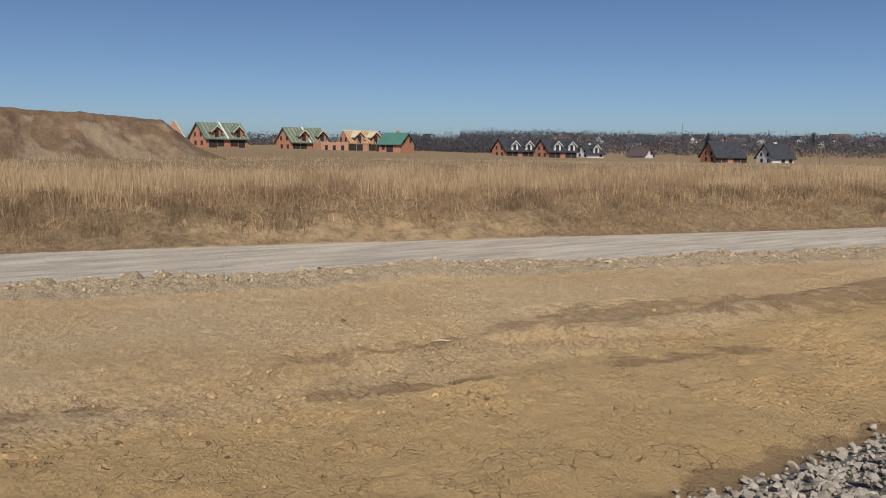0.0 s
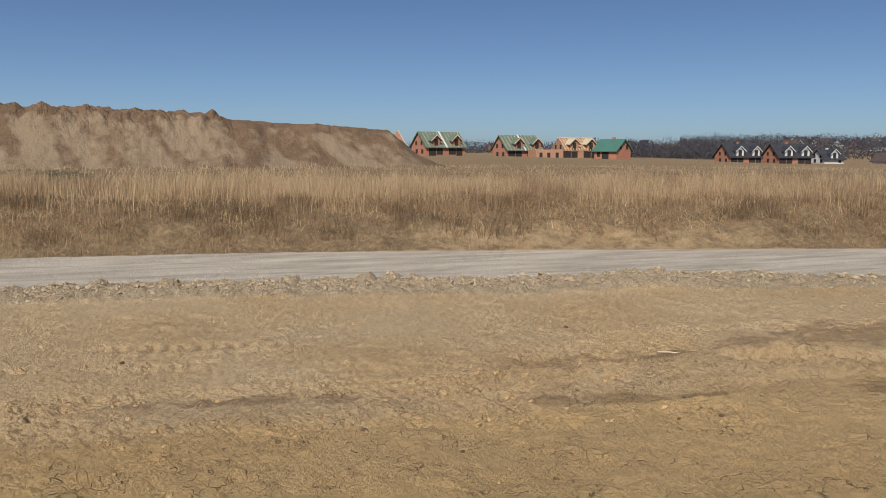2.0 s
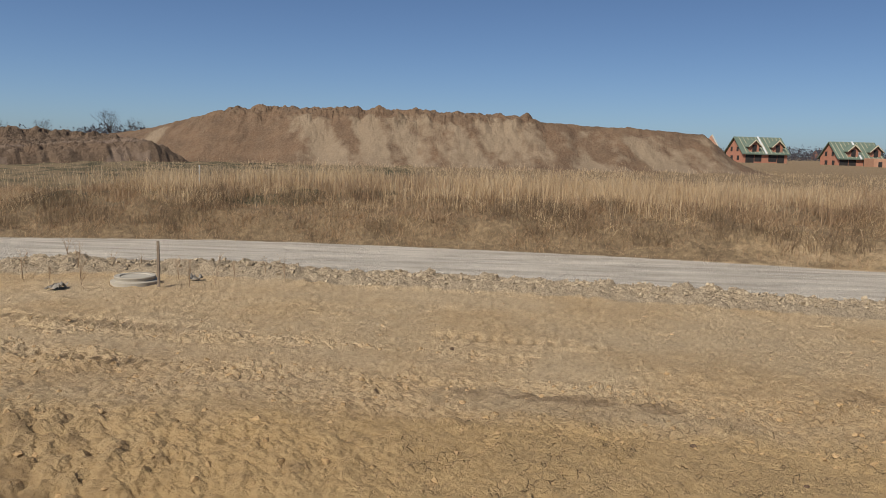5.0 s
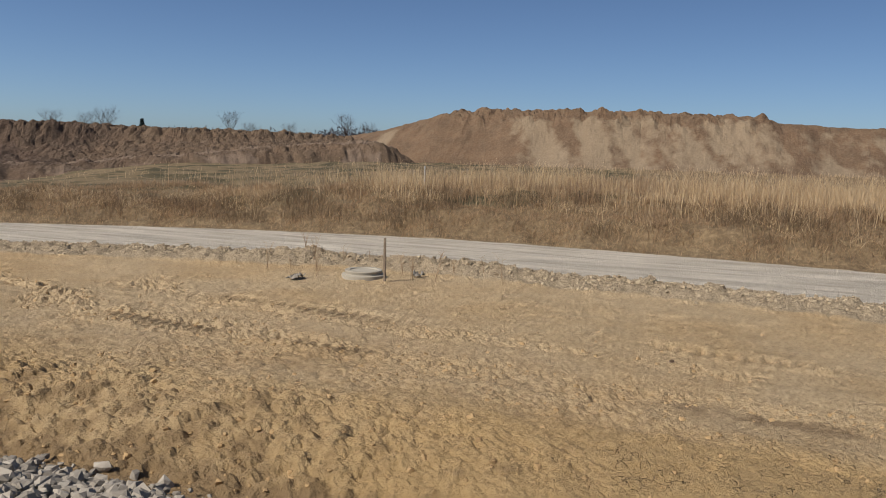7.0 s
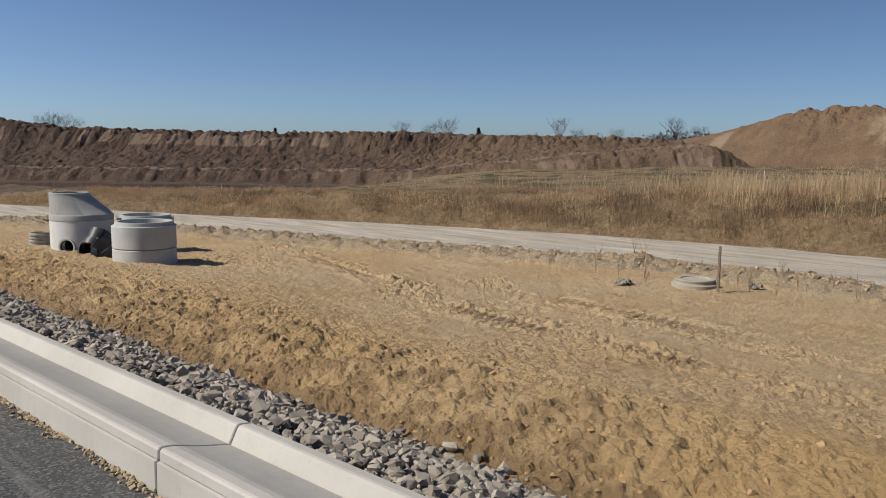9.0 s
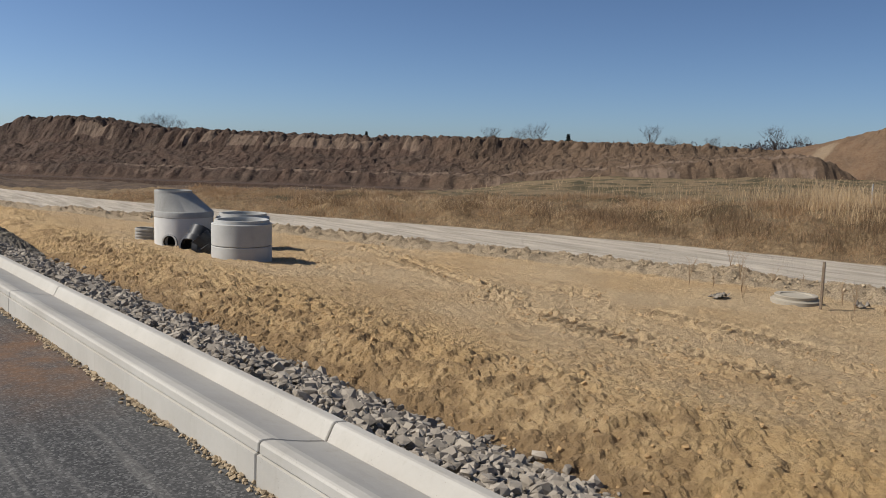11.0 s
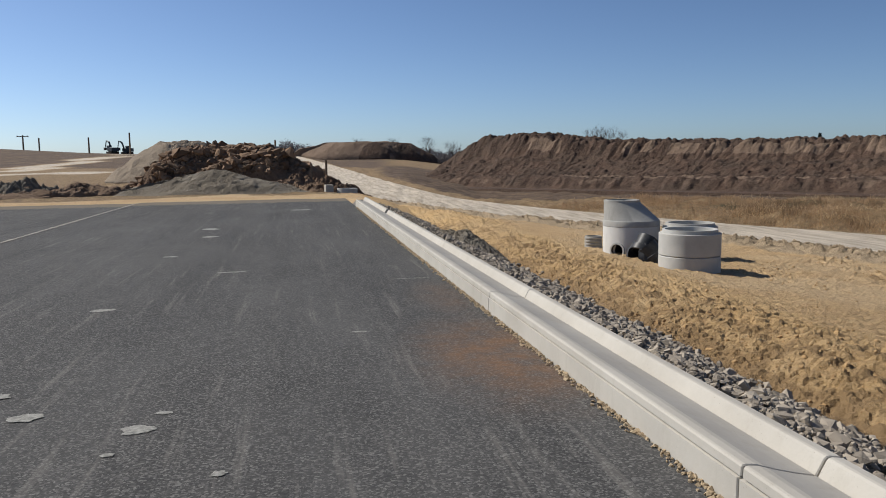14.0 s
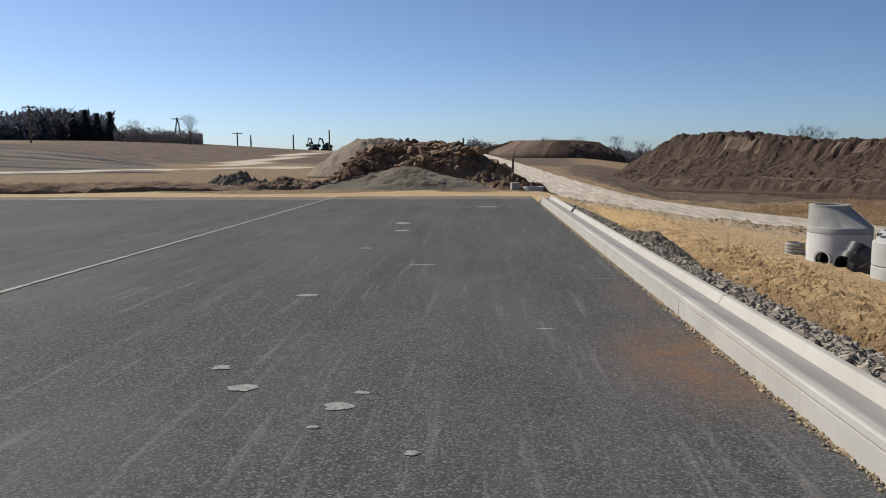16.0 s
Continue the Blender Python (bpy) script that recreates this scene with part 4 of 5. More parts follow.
heap("earth_heap", -4.0, 43.0, 5.2, 2.6, 1.15, 0, PILE_GREY, "low grey-green spoil heap at the asphalt's end", "earth heap", 201, 1.1, 0.08)
heap("mud_heap", -3.7, 50.0, 5.9, 3.2, 2.15, -4, PILE_DARK, "reddish-brown lumpy heap of tipped clay", "earth heap", 211, 0.55, 0.16, 130, 0.8)
heap("mud_heap", 0.2, 45.6, 2.0, 1.3, 0.62, 0, PILE_DARK, "low dark clay lump beside the heap", "earth heap", 221, 0.8, 0.25)
heap("mud_heap", -10.6, 43.0, 3.4, 1.2, 0.42, 4, PILE_DARK, "low brown mud heap between stone and clay", "earth heap", 225, 0.7, 0.3)
heap("mud_heap", 2.1, 43.6, 2.2, 1.5, 0.42, 0, PILE_DARK, "low reddish earth heap beside the marker post", "earth heap", 227, 0.8, 0.35)
heap("sand_heap", -7.8, 59.0, 5.0, 4.2, 2.85, 0, PILE_PALE, "pale brown smooth sand heap behind dark clay", "earth heap", 231, 0.9, 0.05, 90, 0.72)
heap("mud_bank", -19.0, 38.6, 7.5, 1.3, 0.42, 22, PILE_DARK, "low rough mud bank along the asphalt edge", "earth bank", 261, 0.6, 0.3)
heap("stone_heap", -13.4, 43.6, 1.7, 1.4, 0.85, 0, PILE_GREY, "small heap of grey broken stone", "stone heap", 241, 0.8, 0.2)
x, y = polar(5.2, 205)
heap("earth_bank", x, y, 17, 9, 5.3, -5, RIDGE, "far dark flat-topped earth bank behind the track", "earth bank", 271, 0.7, 0.04, 90, 0.55)
heap("gravel_heap", 4.1, 18.8, 0.8, 1.5, -0.12, 6, PILE_GREY, "dark grey gravel heap behind the gutter", "gravel heap", 251, 0.9, 0.12)


rnd = np.random.RandomState(77)
n = 2600
px, py = rnd.normal(-4.2, 2.9, n), rnd.normal(48.6, 1.6, n)
keep = np.hypot((px + 3.7) / 6.0, (py - 50.0) / 3.4) < 1.0
px, py = px[keep], py[keep]
deps = bpy.context.evaluated_depsgraph_get()
pz = np.array([(lambda h: h[1].z if h[0] else -9.0)(scene.ray_cast(deps, (a, b, 9.0), (0, 0, -1))) for a, b in zip(px, py)])
keep = pz > -1
size = rnd.gamma(2.0, 0.065, len(px)).clip(0.04, 0.34)
scatter("clay_clods", np.stack([px, py, pz], 1)[keep], size[keep], PILE_CLOD, "broken lumps of tipped reddish clay", "clods", 9, 0.3)


# ---- concrete manhole parts ----
def shaft_ring(x, y, z, courses=2, label=""):
    t = thing("shaft_ring", x, y, z, 20, label or "grey precast concrete shaft ring stack on dry earth", "concrete ring", "concrete shaft rings")
    for k in range(courses):
        z0, z1 = k * 0.465, (k + 1) * 0.465 - 0.012
        bm = bmesh.new()
        rim = [(0.50, z1 + 0.075), (0.555, z1 + 0.075), (0.56, z1 + 0.0)] if k == courses - 1 else [(0.50, z1), (0.56, z1)]
        r = lathe(bm, [(0.50, z0)] + rim[:1] + rim[1:] + [(0.612, z1), (0.622, z1 - 0.012), (0.622, z0 + 0.012), (0.612, z0), (0.50, z0)], 56)
        bmesh.ops.remove_doubles(bm, verts=bm.verts, dist=0.0005)
        bmesh.ops.recalc_face_normals(bm, faces=bm.faces)
        part("ring", bm, RING, t, smooth_shade=True)
    return t


def manhole_cone(x, y, z, rz):
    t = thing("manhole_chamber", x, y, z, rz, "pale concrete manhole chamber with a pipe hole and slanted cone top", "manhole")
    # base with the pipe openings cut through
    n, r0, r1, hgt = 72, 0.49, 0.605, 0.80
    bm = bmesh.new()
    zs = np.linspace(0, hgt, 33)
    holes = [(radians(HOLE_AT), 0.30, 0.15), (radians(HOLE_AT + 95), 0.34, 0.12)]

    def open_at(i, k):
        a, zz = 2 * math.pi * (i + 0.5) / n, (zs[k] + zs[k + 1]) / 2
        for ha, hz, hr in holes:
            d = (a - ha + math.pi) % (2 * math.pi) - math.pi
            if math.hypot(d * r1, zz - hz) < hr:
                return True
        return False

    def snap(a, zz):
        for ha, hz, hr in holes:
            d = (a - ha + math.pi) % (2 * math.pi) - math.pi
            q = math.hypot(d * r1, zz - hz)
            if 0.6 * hr < q < 1.28 * hr:
                return ha + d * hr / q, hz + (zz - hz) * hr / q
        return a, zz
    for r in (r1, r0):
        vs = {}
        for i in range(n):
            for k, zz in enumerate(zs):
                a, z2 = snap(2 * math.pi * i / n, zz)
                vs[i, k] = bm.verts.new((r * math.cos(a), r * math.sin(a), z2))
        for i in range(n):
            for k in range(len(zs) - 1):
                if not open_at(i, k):
                    q = [vs[i, k], vs[(i + 1) % n, k], vs[(i + 1) % n, k + 1], vs[i, k + 1]]
                    bm.faces.new(q if r == r1 else q[::-1])
    # pipe holes are lined right through the wall
    for ha, hz, hr in holes:
        a, b = [], []
        for i in range(28):
            c, s = math.cos(2 * math.pi * i / 28) * hr, math.sin(2 * math.pi * i / 28) * hr
            a.append(bm.verts.new((r1 * math.cos(ha + c / r1), r1 * math.sin(ha + c / r1), hz + s)))
            b.append(bm.verts.new((r0 * math.cos(ha + c / r1), r0 * math.sin(ha + c / r1), hz + s)))
        for i in range(28):
            bm.faces.new((a[i], a[(i + 1) % 28], b[(i + 1) % 28], b[i]))
    part("base", bm, RING_BASE, t, "pale concrete base with round pipe openings", True)
    for ha, hz, hr in holes[:1]:
        bm = bmesh.new()
        lathe(bm, [(hr - 0.012, -0.03), (hr - 0.012, 0.014), (hr + 0.022, 0.014), (hr + 0.026, -0.03)], 32)
        bmesh.ops.transform(bm, verts=bm.verts, matrix=Matrix.Translation((r1 * math.cos(ha), r1 * math.sin(ha), hz)) @ Matrix.Rotation(ha, 4, "Z") @ Matrix.Rotation(radians(90), 4, "Y"))
        part("pipe_seal", bm, RING, t, "grey raised rim round the pipe opening", True)
        # added blind black cup: stands in for the darkness inside the chamber
        bm = bmesh.new()
        lathe(bm, [(hr - 0.012, -0.42), (hr - 0.012, 0.0), (hr - 0.002, 0.0), (hr - 0.002, -0.42), (0.0, -0.42)], 32)
        bmesh.ops.transform(bm, verts=bm.verts, matrix=Matrix.Translation((r1 * math.cos(ha), r1 * math.sin(ha), hz)) @ Matrix.Rotation(ha, 4, "Z") @ Matrix.Rotation(radians(90), 4, "Y"))
        part("hole_shade_cup", bm, PLASTIC, t, "black closed cup added to darken the pipe opening", True)
    bm = bmesh.new()
    lathe(bm, [(0.49, hgt), (0.605, hgt), (0.612, hgt + 0.01), (0.612, hgt + 0.10), (0.60, hgt + 0.125), (0.59, hgt + 0.13),
               (0.392, hgt + 0.50), (0.385, hgt + 0.515), (0.385, hgt + 0.555), (0.375, hgt + 0.56), (0.315, hgt + 0.56), (0.315, hgt + 0.50), (0.49, hgt + 0.1), (0.49, hgt)], 56,
          [0, 0, 0, 0, 0, 0, 0.2, 0.212, 0.212, 0.212, 0.212, 0.21, 0, 0])
    bmesh.ops.recalc_face_normals(bm, faces=bm.faces)
    part("cone", bm, CONE, t, "grey slanted concrete cone top", True)
    return t


HOLE_AT = 0
RING_1, RING_2, CONE_AT = (8.03, 15.26), (9.15, 17.40), (7.88, 17.85)
shaft_ring(*RING_1, -0.86)
shaft_ring(*RING_2, -0.93)
# local +x of the cone carries its upright side
chamber_yaw = 157.0
HOLE_AT = 218.0 - chamber_yaw
chamber = manhole_cone(*CONE_AT, -0.88, chamber_yaw)
chamber.scale = (1.09, 1.09, 1.09)

t = thing("ribbed_pipe", 7.55, 19.45, -0.86, 0, "short upright grey ribbed plastic pipe piece", "pipe")
bm = bmesh.new()
prof = [(0.20, 0.0)]
for k in range(6):
    prof += [(0.205, 0.075 * k + 0.004), (0.225, 0.075 * k + 0.014), (0.225, 0.075 * k + 0.052), (0.205, 0.075 * k + 0.062)]
prof += [(0.205, 0.46), (0.18, 0.46), (0.18, 0.02)]
lathe(bm, prof, 36)
part("pipe_wall", bm, GREY_PLASTIC, t)


def pipe_fitting(x, y, z, rz, tilt, label):
    t = thing("pipe_fitting", x, y, z, rz, label, "pipe fitting", "black pipe fittings")
    bm = bmesh.new()
    lathe(bm, [(0.165, -0.28), (0.20, -0.28), (0.20, -0.18), (0.18, -0.165), (0.18, 0.04), (0.205, 0.055), (0.205, 0.15), (0.17, 0.16), (0.165, -0.28)], 32)
    bmesh.ops.transform(bm, verts=bm.verts, matrix=Matrix.Translation((0, 0, 0.19)) @ Matrix.Rotation(radians(90 - tilt), 4, "Y"))
    part("body", bm, PLASTIC, t, smooth_shade=True)
    bm = bmesh.new()
    lathe(bm, [(0.165, 0.0), (0.205, 0.0), (0.205, 0.10), (0.182, 0.11), (0.182, 0.30), (0.165, 0.30), (0.165, 0.0)], 32)
    bmesh.ops.transform(bm, verts=bm.verts, matrix=Matrix.Translation((0.02, 0, 0.22)) @ Matrix.Rotation(radians(-38), 4, "Y"))
    part("branch", bm, PLASTIC, t, smooth_shade=True)
    return t


f = pipe_fitting(7.62, 16.65, -0.84, 205, 25, "black plastic pipe branch lying on the earth")
f.scale = (1.35, 1.35, 1.35)
f = pipe_fitting(7.70, 16.15, -0.85, 330, 0, "black plastic pipe bend lying against the ring")
f.scale = (1.2, 1.2, 1.2)

# ---- buried shaft head with its marker post ----
t = thing("shaft_cover", 14.75, 6.55, gz(14.75, 6.55) - 0.06, 12, "half-buried pale concrete shaft head in stony spoil", "manhole")
bm = bmesh.new()
lathe(bm, [(0.31, 0.0), (0.52, 0.0), (0.525, 0.14), (0.505, 0.15), (0.44, 0.152), (0.435, 0.17), (0.45, 0.22), (0.44, 0.235), (0.33, 0.235), (0.31, 0.2), (0.31, 0.0)], 44)
part("collar", bm, DIRTY, t, smooth_shade=True)
bm = bmesh.new()
lathe(bm, [(0.0, 0.19), (0.30, 0.19), (0.308, 0.20), (0.308, 0.215), (0.29, 0.22), (0.0, 0.22)], 36)
part("lid", bm, DIRTY, t)
t.scale = (0.84, 0.84, 0.95)

t = thing("marker_post", 14.35, 5.92, gz(14.35, 5.92), 15, "weathered wooden marker post beside the shaft head", "post")
bm = box(bmesh.new(), -0.03, 0.03, -0.022, 0.022, -0.2, 0.84, 0.004)
part("stake", bm, OLD_WOOD, t)

for k, (fx, fy, s) in enumerate(((14.0, 7.65, 0.17), (15.3, 5.6, 0.13))):
    n = 14
    u = np.linspace(-1, 1, n)
    U, V = np.meshgrid(u, u, indexing="ij")
    px, py = fx + s * U + 0.05 * vnoise(V * 2, U * 2, 5 + k), fy + s * 0.8 * V
    pz = ground_z(px, py) + 0.03 + 0.09 * np.abs(fbm(U * 1.6, V * 1.6, 301 + k, 3))
    me = mesh_np("plastic_film", np.stack([px, py, pz], -1).reshape(-1, 3), grid_faces(n, n), [FILM], True)
    tagged(new("plastic_film", me), "crumpled dark plastic film half buried in spoil", "film", "film scraps")


def weed(x, y, h, seed):
    rnd = random.Random(seed)
    t = thing("dead_weed", x, y, gz(x, y) - 0.03, 0, "thin dead weed stalk in the stony spoil", "weed", "dead weeds")
    bm = bmesh.new()
    for _ in range(rnd.randint(2, 4)):
        a, lean = rnd.uniform(0, 6.28), rnd.uniform(0.05, 0.4)
        pts = [(lean * h * k * k * math.cos(a), lean * h * k * k * math.sin(a), h * k * rnd.uniform(0.95, 1.0)) for k in (0, 0.3, 0.6, 0.85, 1.0)]
        tube(bm, pts, [0.005, 0.0045, 0.004, 0.003, 0.002], 4)
        for k in (2, 3, 4):
            p = Vector(pts[k])
            b = rnd.uniform(0, 6.28)
            tube(bm, [p, p + Vector((0.08 * math.cos(b), 0.08 * math.sin(b), 0.06))], [0.003, 0.0015], 3)
    part("stalk", bm, SCRUB, t)


for k in range(15):
    y = 6.5 + random.gauss(0, 1.7)
    weed(float(track_x(y)) - 4.3 + random.gauss(0, 0.35) - (0.9 if k % 3 == 0 else 0), y, random.uniform(0.2, 0.6), 400 + k)

t = thing("field_stake", 31.5, 11.7, gz(31.5, 11.7), 0, "thin pale stake standing in dead grass", "stake")
part("stake", tube(bmesh.new(), [(0, 0, -0.2), (0.01, 0, 0.95)], 0.028, 6), RING, t)

# ---- lime splashes and scraps on the asphalt ----
SPOTS = [(-1.77, 5.64, 0.17, 0.13), (-2.14, 9.57, 0.20, 0.13), (-0.86, 5.55, 0.10, 0.05), (-0.97, 5.23, 0.17, 0.14), (-0.40, 4.40, 0.07, 0.06), (-1.06, 4.81, 0.06, 0.05),
         (-2.13, 14.56, 0.2, 0.12), (-2.01, 20.03, 0.3, 0.35), (-1.81, 18.07, 0.25, 0.25), (-0.93, 12.32, 0.30, 0.08), (-16.7, 31.9, 2.0, 0.8), (-2.1, 6.2, 0.12, 0.1), (1.6, 11.0, 0.5, 0.02),
         (0.64, 7.74, 0.14, 0.04), (0.2, 26.5, 0.5, 0.3)]
for k, (x, y, rx, ry) in enumerate(SPOTS):
    rx, ry = 0.78 * rx, 0.78 * ry
    bm = bmesh.new()
    n = 40
    rim = []
    mid = bm.verts.new((0, 0, 0.004))
    for i in range(n):
        a = 2 * math.pi * i / n
        q = 0.8 + 0.22 * float(vnoise(np.array(2.2 * math.cos(a) + k * 7), np.array(2.2 * math.sin(a)), 77)) + random.uniform(-0.06, 0.06)
        rim.append((bm.verts.new((0.6 * rx * q * math.cos(a), 0.6 * ry * q * math.sin(a), 0.0035)), bm.verts.new((rx * q * math.cos(a), ry * q * math.sin(a), 0.001))))
    for i in range(n):
        (a, b), (c, d) = rim[i], rim[(i + 1) % n]
        bm.faces.new((mid, a, c))
        bm.faces.new((a, b, d, c))
    ob = part("lime_splash", bm, LIME, road)
    ob.matrix_basis = pose(x, y, 0.003 if x > -6.1 else -0.024)

# ---- end of the paved road ----
t = thing("marker_post", 1.8, 46.0, gz(1.8, 46.0), 0, "thin wooden marker post near the clay heap", "post")
part("stake", box(bmesh.new(), -0.06, 0.06, -0.06, 0.06, -0.3, 1.75, 0.01), OLD_WOOD, t)
t = thing("marker_post", 1.0, 47.2, gz(1.0, 47.2), 0, "short wooden marker post in tipped clay", "post")
part("stake", box(bmesh.new(), -0.05, 0.05, -0.05, 0.05, -0.3, 1.35, 0.01), OLD_WOOD, t)
t = thing("concrete_block", 1.72, 41.2, gz(1.72, 41.2), 10, "small pale concrete block on sand past the asphalt", "concrete block")
part("block", box(bmesh.new(), -0.2, 0.2, -0.2, 0.2, -0.05, 0.38, 0.02), GUTTER, t)
t = thing("concrete_ring", 2.65, 41.2, gz(2.65, 41.2) - 0.02, 10, "low grey concrete ring lying at the road's end", "concrete ring")
bm = bmesh.new()
lathe(bm, [(0.4, 0), (0.52, 0), (0.52, 0.28), (0.4, 0.28), (0.4, 0)], 30)
part("ring", bm, RING, t)

t = thing("stick", 9.04, -6.41, gz(9.04, -6.41) + 0.015, 60, "short pale bleached stick lying on damp loam", "stick")
part("wood", tube(bmesh.new(), [(-0.13, 0, 0.0), (0, 0.015, 0.012), (0.14, 0, 0.004)], [0.008, 0.010, 0.006], 6), TIMBER, t)
for k, (sx, sy, r) in enumerate(((6.95, -1.95, 0.055), (11.0, -5.9, 0.07), (6.5, -4.85, 0.045), (6.35, -5.2, 0.05), (6.2, -2.6, 0.04), (10.4, 0.3, 0.06))):
    bm = bmesh.new()
    r = 0.55 * r
    bmesh.ops.create_icosphere(bm, subdivisions=2, radius=r)
    for v in bm.verts:
        v.co *= 1 + 0.28 * noise.noise(v.co * (1.2 / r) + Vector((k * 5.0, 0, 0)))
        v.co.z *= 0.6
    t = thing("clay_lump", sx, sy, gz(sx, sy) + r * 0.3, 40 * k, "small dark clay lump lying on dry loam", "clod", "dark clay lumps")
    part("lump", bm, PILE_DARK, t)


# ---- dead grass and scrub ----
def blades(name, places, heights, widths, lean, mat, label, seed, bent=True):
    """Many bent, tapering blades joined into one mesh."""
    rnd = np.random.RandomState(seed)
    n = len(places)
    a, b = rnd.uniform(0, 6.283, n), rnd.uniform(0, 6.283, n)
    side = np.stack([np.cos(a), np.sin(a), 0 * a], 1) * (widths / 2)[:, None]
    tip = np.stack([np.cos(b), np.sin(b), 0 * b], 1) * (lean * heights * np.abs(rnd.normal(0, 1, n)))[:, None]
    up = np.array([0, 0, 1.0])
    p = np.asarray(places) - 0.04 * up
    mid = p + 0.35 * tip + 0.6 * heights[:, None] * up
    end = p + tip + heights[:, None] * up
    V = np.stack([p - side, p + side, mid + 0.8 * side, mid - 0.8 * side, end + 0.3 * side, end - 0.3 * side], 1)
    base = 6 * np.arange(n)[:, None]
    F = np.concatenate([base + np.array([[0, 1, 2, 3]]), base + np.array([[3, 2, 4, 5]])], 0)
    if not bent:
        V = V[:, [0, 1, 4, 5]]
        F = 4 * np.arange(n)[:, None] + np.array([[0, 1, 2, 3]])
    me = mesh_np(name, V.reshape(-1, 3), F, [mat])
    return tagged(new(name, me), label, "grass", kind="stuff")


def strewn(n, s0, s1, y0, y1, seed):
    """Places beyond the track, s metres past its far edge."""
    rnd = np.random.RandomState(seed)
    y = rnd.uniform(y0, y1, n)
    s = s0 + (s1 - s0) * rnd.uniform(0, 1, n)
    x = track_x(y) + (TRACK_HALF + s) * np.sqrt(1 + (track_x(y + 0.5) - track_x(y - 0.5)) ** 2)
    return x, y, s, rnd


# tangled low scrub on the bank
x, y, s, rnd = strewn(230000, 0.0, 7.5, -38, 38, 1)
bare = smooth(2.6, 1.6, s) * smooth(-19, -15, y) * smooth(-3, -8, y) * smooth(-0.5, 0.2, fbm(x / 1.5, y / 2.5, 401, 3) + 0.25)
thin = 0.35 + 0.65 * smooth(-0.35, 0.25, fbm(x / 0.7, y / 0.7, 402, 3))
k = rnd.uniform(0, 1, len(x)) < thin * (1 - 0.72 * bare) * (0.35 + 0.65 * smooth(0.0, 1.2, s))
x, y, s = x[k], y[k], s[k]
h = rnd.uniform(0.05, 0.26, len(x)) * (0.6 + 0.6 * smooth(-0.4, 0.5, fbm(x / 1.7, y / 1.7, 403, 2)))
blades("bank_scrub", np.stack([x, y, ground_z(x, y)], 1), h, rnd.uniform(0.010, 0.024, len(x)), 1.0, SCRUB, "dull brown tangled dead grass on the bank", 11, False)

# tall dry stalks
x, y, s, rnd = strewn(170000, 2.0, 16, -54, 22, 2)
thin = smooth(-0.5, 0.3, fbm(x / 2.2, y / 2.2, 411, 3) + 0.15) * (0.03 + 0.97 * smooth(16, 6, y - 0.25 * (x - 24))) * (0.08 + 0.92 * smooth(2.6, 6.0, s + 1.6 * fbm(x / 3.5, y / 3.5, 415, 3)))
k = rnd.uniform(0, 1, len(x)) < thin
x, y, s = x[k], y[k], s[k]
h = (0.25 + 0.78 * rnd.beta(1.6, 2.4, len(x))) * (0.7 + 0.45 * smooth(-0.4, 0.5, fbm(x / 0.8, y / 0.8, 414, 2))) * (0.75 + 0.35 * smooth(-0.4, 0.4, fbm(x / 4, y / 4, 413, 2)))
blades("tall_dry_grass", np.stack([x, y, ground_z(x, y)], 1), h, rnd.uniform(0.006, 0.017, len(x)), 0.3, STRAW, "tall straw-coloured dead grass stalks", 12)
x, y, s, rnd = strewn(42000, 2.8, 16, -62, 22, 5)
k = rnd.uniform(0, 1, len(x)) < smooth(0.2, -0.35, fbm(x / 2.2, y / 2.2, 411, 3) - 0.05) * (0.06 + 0.94 * smooth(14, 5, y))
x, y = x[k], y[k]
blades("weed_stalks", np.stack([x, y, ground_z(x, y)], 1), 0.22 + 0.6 * rnd.beta(2, 2.4, len(x)), rnd.uniform(0.008, 0.018, len(x)), 0.15, SCRUB, "reddish-brown dead weed stalks among the grass", 15)

# bent-down straw along the foot of the tall grass
x, y, s, rnd = strewn(30000, 1.2, 6.5, -42, 30, 7)
k = rnd.uniform(0, 1, len(x)) < smooth(0.0, 0.4, fbm(x / 1.4, y / 1.9, 431, 3))
x, y = x[k], y[k]
blades("fallen_straw", np.stack([x, y, ground_z(x, y) + 0.06], 1), rnd.uniform(0.08, 0.3, len(x)), rnd.uniform(0.010, 0.020, len(x)), 2.4, STRAW, "bleached straw lying bent over the bank", 17)
# dark twiggy tufts at the bank's edge
x, y, s, rnd = strewn(46000, 0.8, 4.2, -42, 30, 8)
k = lumps_at(x, y, 1.1, 441, 0.45) > 0.34
x, y = x[k], y[k]
blades("dark_tufts", np.stack([x, y, ground_z(x, y)], 1), rnd.uniform(0.15, 0.42, len(x)), rnd.uniform(0.008, 0.016, len(x)), 0.6, TUFT, "dark grey-brown twiggy tufts on the bank", 18)

# stubble on the field behind
x, y, s, rnd = strewn(52000, 12, 62, -110, 60, 3)
k = rnd.uniform(0, 1, len(x)) < 0.25 + 0.75 * smooth(-0.3, 0.4, fbm(x / 5, y / 5, 421, 3))
k &= ~((np.degrees(np.arctan2(x, y)) < 72) & (np.hypot(x, y) > 24) & (rnd.uniform(0, 1, len(x)) < 0.88))
x, y = x[k], y[k]
blades("field_stubble", np.stack([x, y, ground_z(x, y)], 1), rnd.uniform(0.10, 0.38, len(x)), rnd.uniform(0.012, 0.03, len(x)), 0.6, STRAW, "low pale stubble on the open field", 13, False)


# ---- houses ----
def along_x(bm):
    bmesh.ops.rotate(bm, verts=bm.verts, matrix=Matrix.Rotation(radians(-90), 3, "Z"))
    return bm


